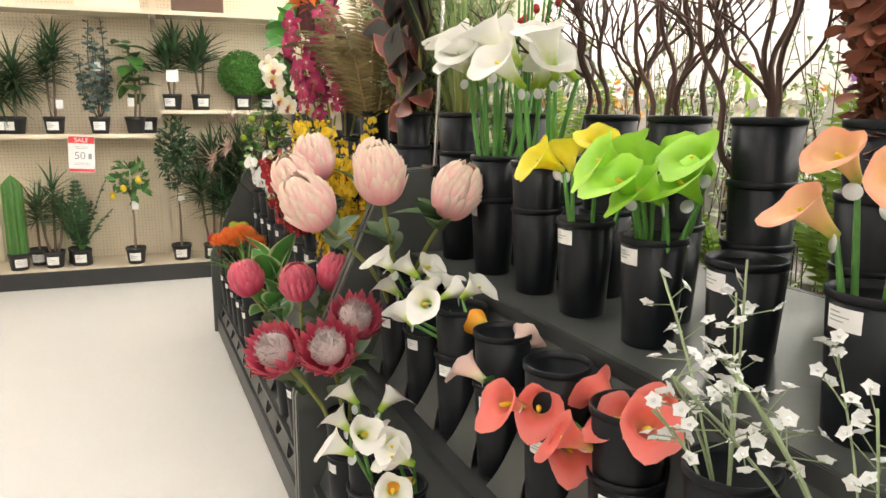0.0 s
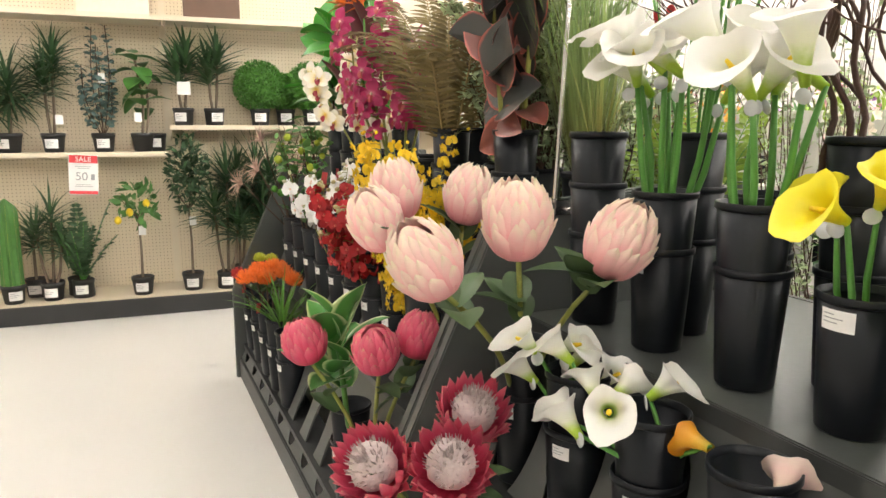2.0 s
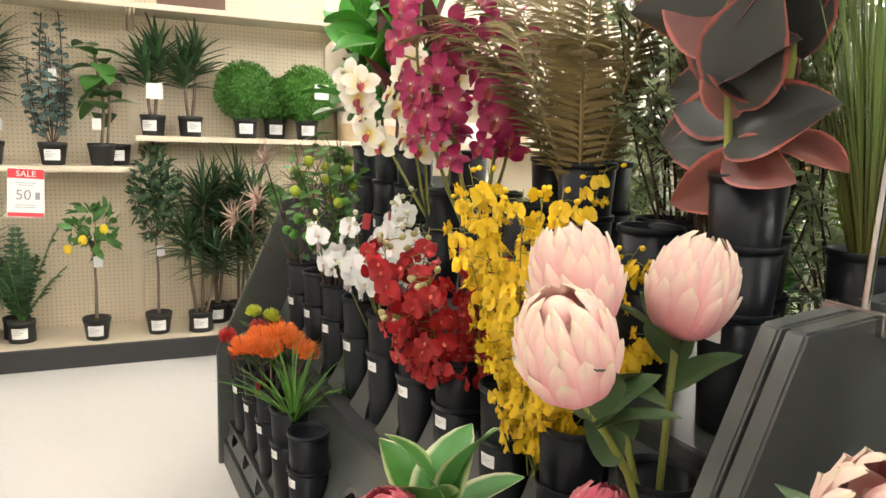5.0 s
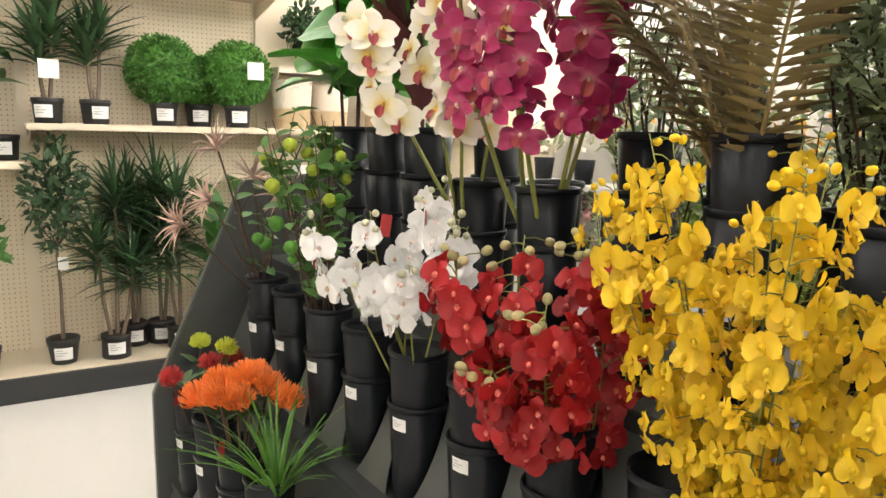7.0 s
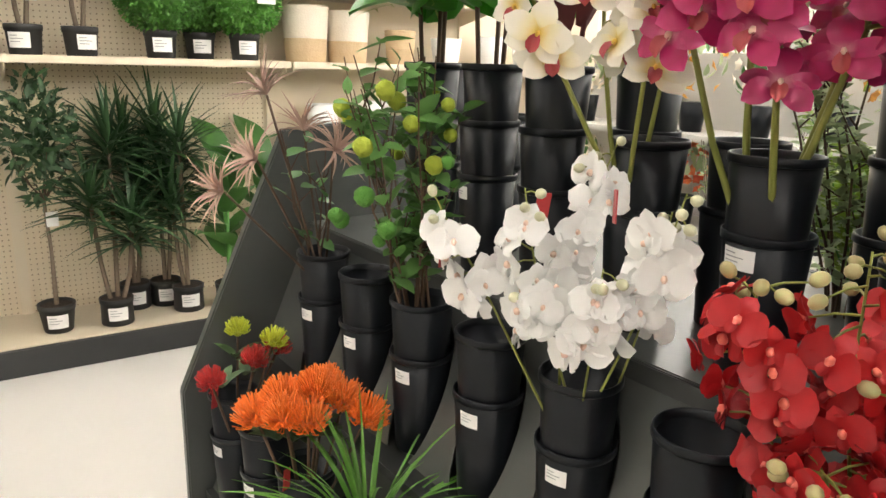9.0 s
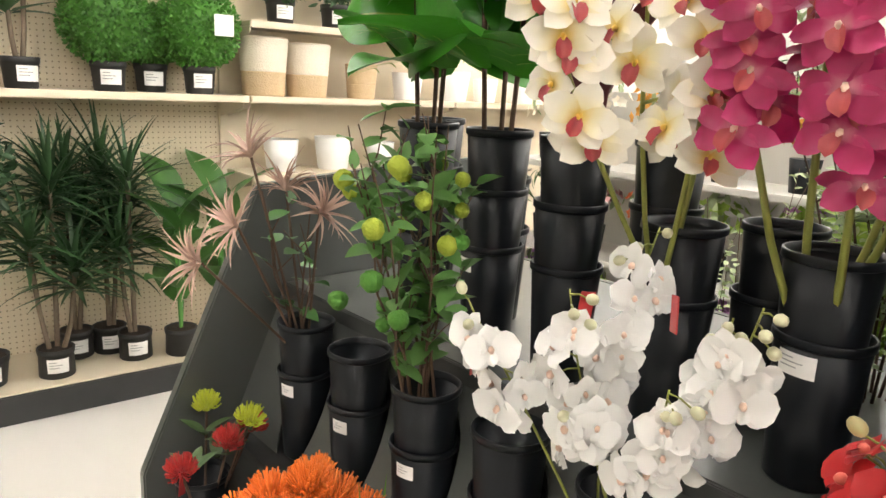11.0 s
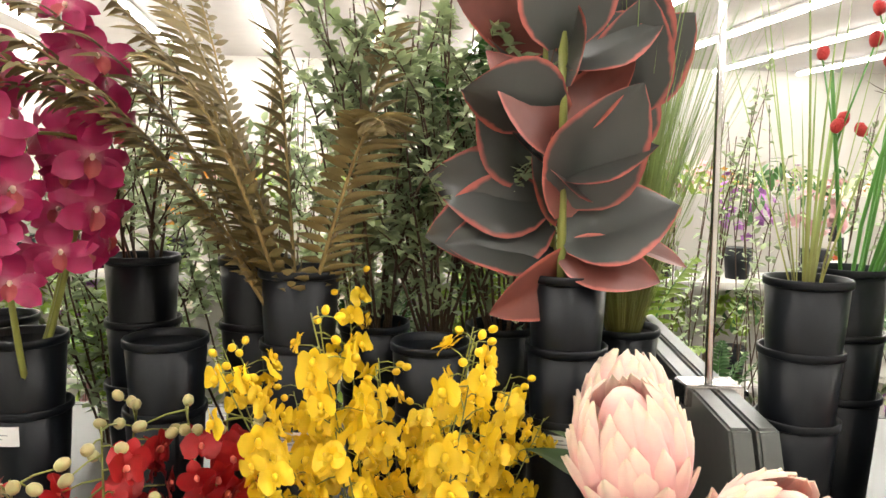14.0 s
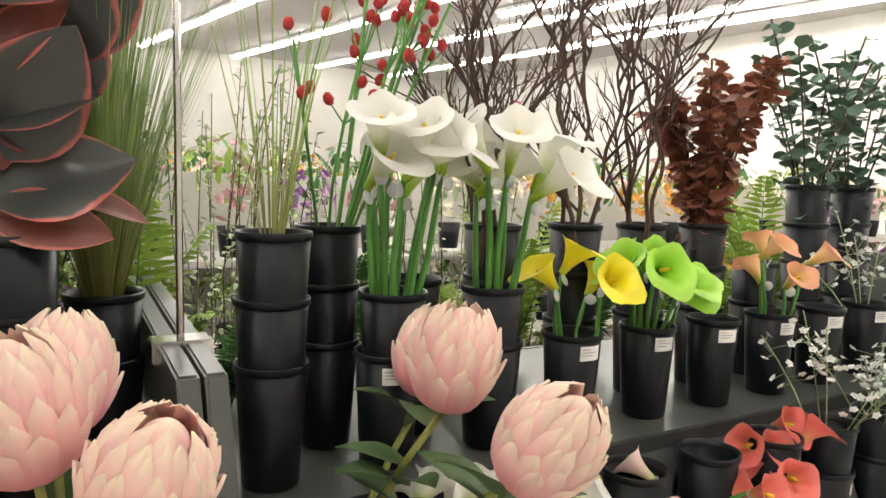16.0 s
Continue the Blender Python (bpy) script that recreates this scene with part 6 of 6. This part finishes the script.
def sale_sign(m, w=0.18, h=0.27):
    b = thing("sale_sign", m, "white paper sale sign with red bands", "sign", "sale signs")
    put("sheet", bevelled_box("sheet", (-w / 2, -0.001, -h), (w / 2, 0.001, 0), M_LABEL, 0.0004), b)
    put("red_band", bevelled_box("red_band", (-w / 2 + 0.003, -0.0024, -0.055), (w / 2 - 0.003, -0.0012, -0.004), M_REDP, 0), b)
    put("red_band", bevelled_box("red_band", (-w / 2 + 0.003, -0.0024, -h + 0.004), (w / 2 - 0.003, -0.0012, -h + 0.026), M_REDP, 0), b)
    put("word", text_mesh("SALE", 0.046, M_LABEL, "word"), b, pose(0, -0.0030, -0.031, 90))
    put("number", text_mesh("50", 0.078, M_INK, "number"), b, pose(-0.012, -0.0022, -0.148, 90))
    for i, (z, k) in enumerate(((-0.078, 0.55), (-0.09, 0.40), (-0.20, 0.5), (-0.212, 0.6))):
        put("print_line", bevelled_box("print_line", (-w * k / 2, -0.0022, z - 0.003), (w * k / 2, -0.0012, z), M_INK, 0), b)
    put("print_block", bevelled_box("print_block", (0.045, -0.0022, -0.17), (0.068, -0.0012, -0.13), M_INK, 0), b)
    return b


sale_sign(WL @ pose(-0.55, -0.362, ZL - 0.012, 0, 0, 0) @ turned(0, 3, 0))
for u, v, z, turn in ((10.52, -0.83, 3.50, 90), (8.55, -6.7, 2.75, 55)):
    far_sign = sale_sign(RK @ pose(u, v, z, 0, 0, -turn) @ Matrix.Diagonal((3.0, 3.0, 3.0, 1)))
    for x in (-0.07, 0.07):
        s = Shape(); s.tube([(x, 0, -0.002), (x, 0, (CEIL - z) / 3.0)], 0.0008, 5); put("cord", s.mesh("cord", M_METAL), far_sign)


# ---- the far side of the rack and the shop beyond ----
def foliage_clump(name, m, label, material, n, r, L, W, seed, kind="lance", stem=M_STEM, category="artificial foliage", group="foliage behind the rack"):
    rr = random.Random(seed)
    b = thing(name, m, label, category, group)
    for i in range(n):
        q = 2 * math.pi * i / n + rr.random()
        top = (math.cos(q) * r * rr.uniform(0.4, 1.1), math.sin(q) * r * rr.uniform(0.4, 1.1), r * rr.uniform(0.8, 2.2))
        s = Shape(); frond(s, arch((0, 0, 0), top, (0, 0, r * 0.3), 7), 20, L, W, rr, 0, 1, 0.4, 0.003)
        put("frond", s.mesh("frond", [material, stem]), b)
    return b


rr = random.Random(77)
FERNS = [foliage_clump("fern_plant", RK @ pose(0.46, 0.02, ZS), "lime green fern in a dark pot", M_LIME, 14, 0.24, 0.075, 0.016, 3),
         foliage_clump("fern_plant", RK @ pose(0.48, -0.45, ZS), "fresh green fern in a dark pot", M_LEAF, 12, 0.17, 0.06, 0.013, 4),
         foliage_clump("fern_plant", RK @ pose(0.46, -1.5, ZS), "lime green fern in a dark pot", M_LIME, 10, 0.15, 0.05, 0.012, 5)]
for i, (u, v, sc) in enumerate(((0.50, 0.28, 0.9), (0.42, -0.18, 0.62), (0.44, -0.75, 0.8), (0.52, -1.02, 0.9), (0.46, -1.25, 0.8), (0.45, -1.8, 1.0), (0.50, -2.1, 1.1), (0.5, 0.55, 0.9), (0.5, 0.85, 0.8), (0.52, 1.15, 0.8))):
    copy_thing(FERNS[i % 3], RK @ pose(u, v, ZS, 0, 0, i * 70) @ Matrix.Diagonal((sc, sc, sc, 1)))
for i in range(12):
    u, v = 0.78 + 0.18 * (i % 2), -2.4 + i * 0.36
    b, t_ = twiggy_bunch("shrub_bush", u, v, 0.0, "tall bushy artificial shrub standing behind the rack", 12, 1.65 if 3 < i < 10 else 1.1, 0.26, M_OLIVE, (0.026, 0.014, "ovate"), 26, 200 + i, start=0.35)


def far_gondola(x, y, turn, seed, length=2.4, tiers=3):
    """A shop fixture some metres off, its shelves full of mixed blossoms."""
    rr = random.Random(seed)
    g = thing("flower_gondola", pose(x, y, 0, 0, 0, turn), "white shop gondola filled with mixed artificial flowers", "display rack", "gondolas across the shop")
    put("back_panel", bevelled_box("back_panel", (-length / 2, -0.02, 0), (length / 2, 0.02, 1.42), M_WALL, 0.004), g)
    for k in range(tiers):
        z = 0.15 + 0.45 * k
        put("shelf", bevelled_box("shelf", (-length / 2, -0.40, z - 0.03), (length / 2, 0.40, z), M_WALL, 0.004), g)
    for side in (-1, 1):
        put("end_panel", bevelled_box("end_panel", (side * length / 2 - 0.015, -0.4, 0), (side * length / 2 + 0.015, 0.4, 0.5), M_WALL, 0.004), g)
    for k in range(tiers):
        z = 0.15 + 0.45 * k
        for side in (-1, 1):
            for i in range(7):
                cx = -length / 2 + length * (i + 0.5) / 7
                s = Shape()
                s.lathe([(0, z), (0.05, z), (0.065, z + 0.14), (0.055, z + 0.14), (0, z + 0.12)], 10, Matrix.Translation((cx, side * 0.24, 0)))
                put("bucket", s.mesh("bucket", M_BUCKET), g)
                s = Shape()
                hgt = 0.13 if k < tiers - 1 else rr.uniform(0.10, 0.26)
                c = (cx, side * 0.24, z + 0.16 + hgt)
                for q in range(46):
                    d = Vector((rr.gauss(0, 1), rr.gauss(0, 1), rr.gauss(0, 1))).normalized() * rr.uniform(0.4, 1)
                    p_ = Vector(c) + Vector((d.x * 0.16, d.y * 0.13, d.z * hgt))
                    if rr.random() < 0.5:
                        s.leaf(aim(p_, d), rr.uniform(0.05, 0.10), 0.03, "ovate", 0.4, 0.15, 0, 3, 2, 1)
                    else:
                        for w in range(5):
                            s.leaf(aim(p_, d + Vector((0, -side * 0.0, 0.3))) @ turned(0, 0, w * 72) @ turned(25, 0, 0), 0.034, 0.030, "petal", 0.3, 0.1, 0, 2, 2, 0)
                tagged(put("blossom_mass", s.mesh("blossom_mass", [rr.choice([M_MIXA, M_MIXB, M_MIXC, M_MIXY, M_MIXR, M_MIXB, M_LIME]), rr.choice([M_LEAF, M_LIME, M_OLIVE])]), g), "", "", "", "stuff")
    return g


PROTO = [far_gondola(3.2, 1.9, 86, 301), far_gondola(3.2, -0.7, 86, 302)]
for i, (x, y, a) in enumerate(((3.2, -3.3, 86), (3.3, 4.4, 86), (5.2, 2.2, 86), (5.2, -0.5, 86), (5.2, -3.2, 86), (7.2, 1.6, 86), (7.2, -1.2, 86), (7.2, -4.0, 86), (9.6, 0.5, 86), (9.6, -2.4, 86), (9.6, -5.0, 86), (1.6, -4.6, 86), (5.4, 4.8, 86), (7.4, 4.6, 86), (12.0, -1.0, 86), (12.0, -4.0, 86))):
    copy_thing(PROTO[i % 2], pose(x, y, 0, 0, 0, a + (180 if i % 3 == 0 else 0)))
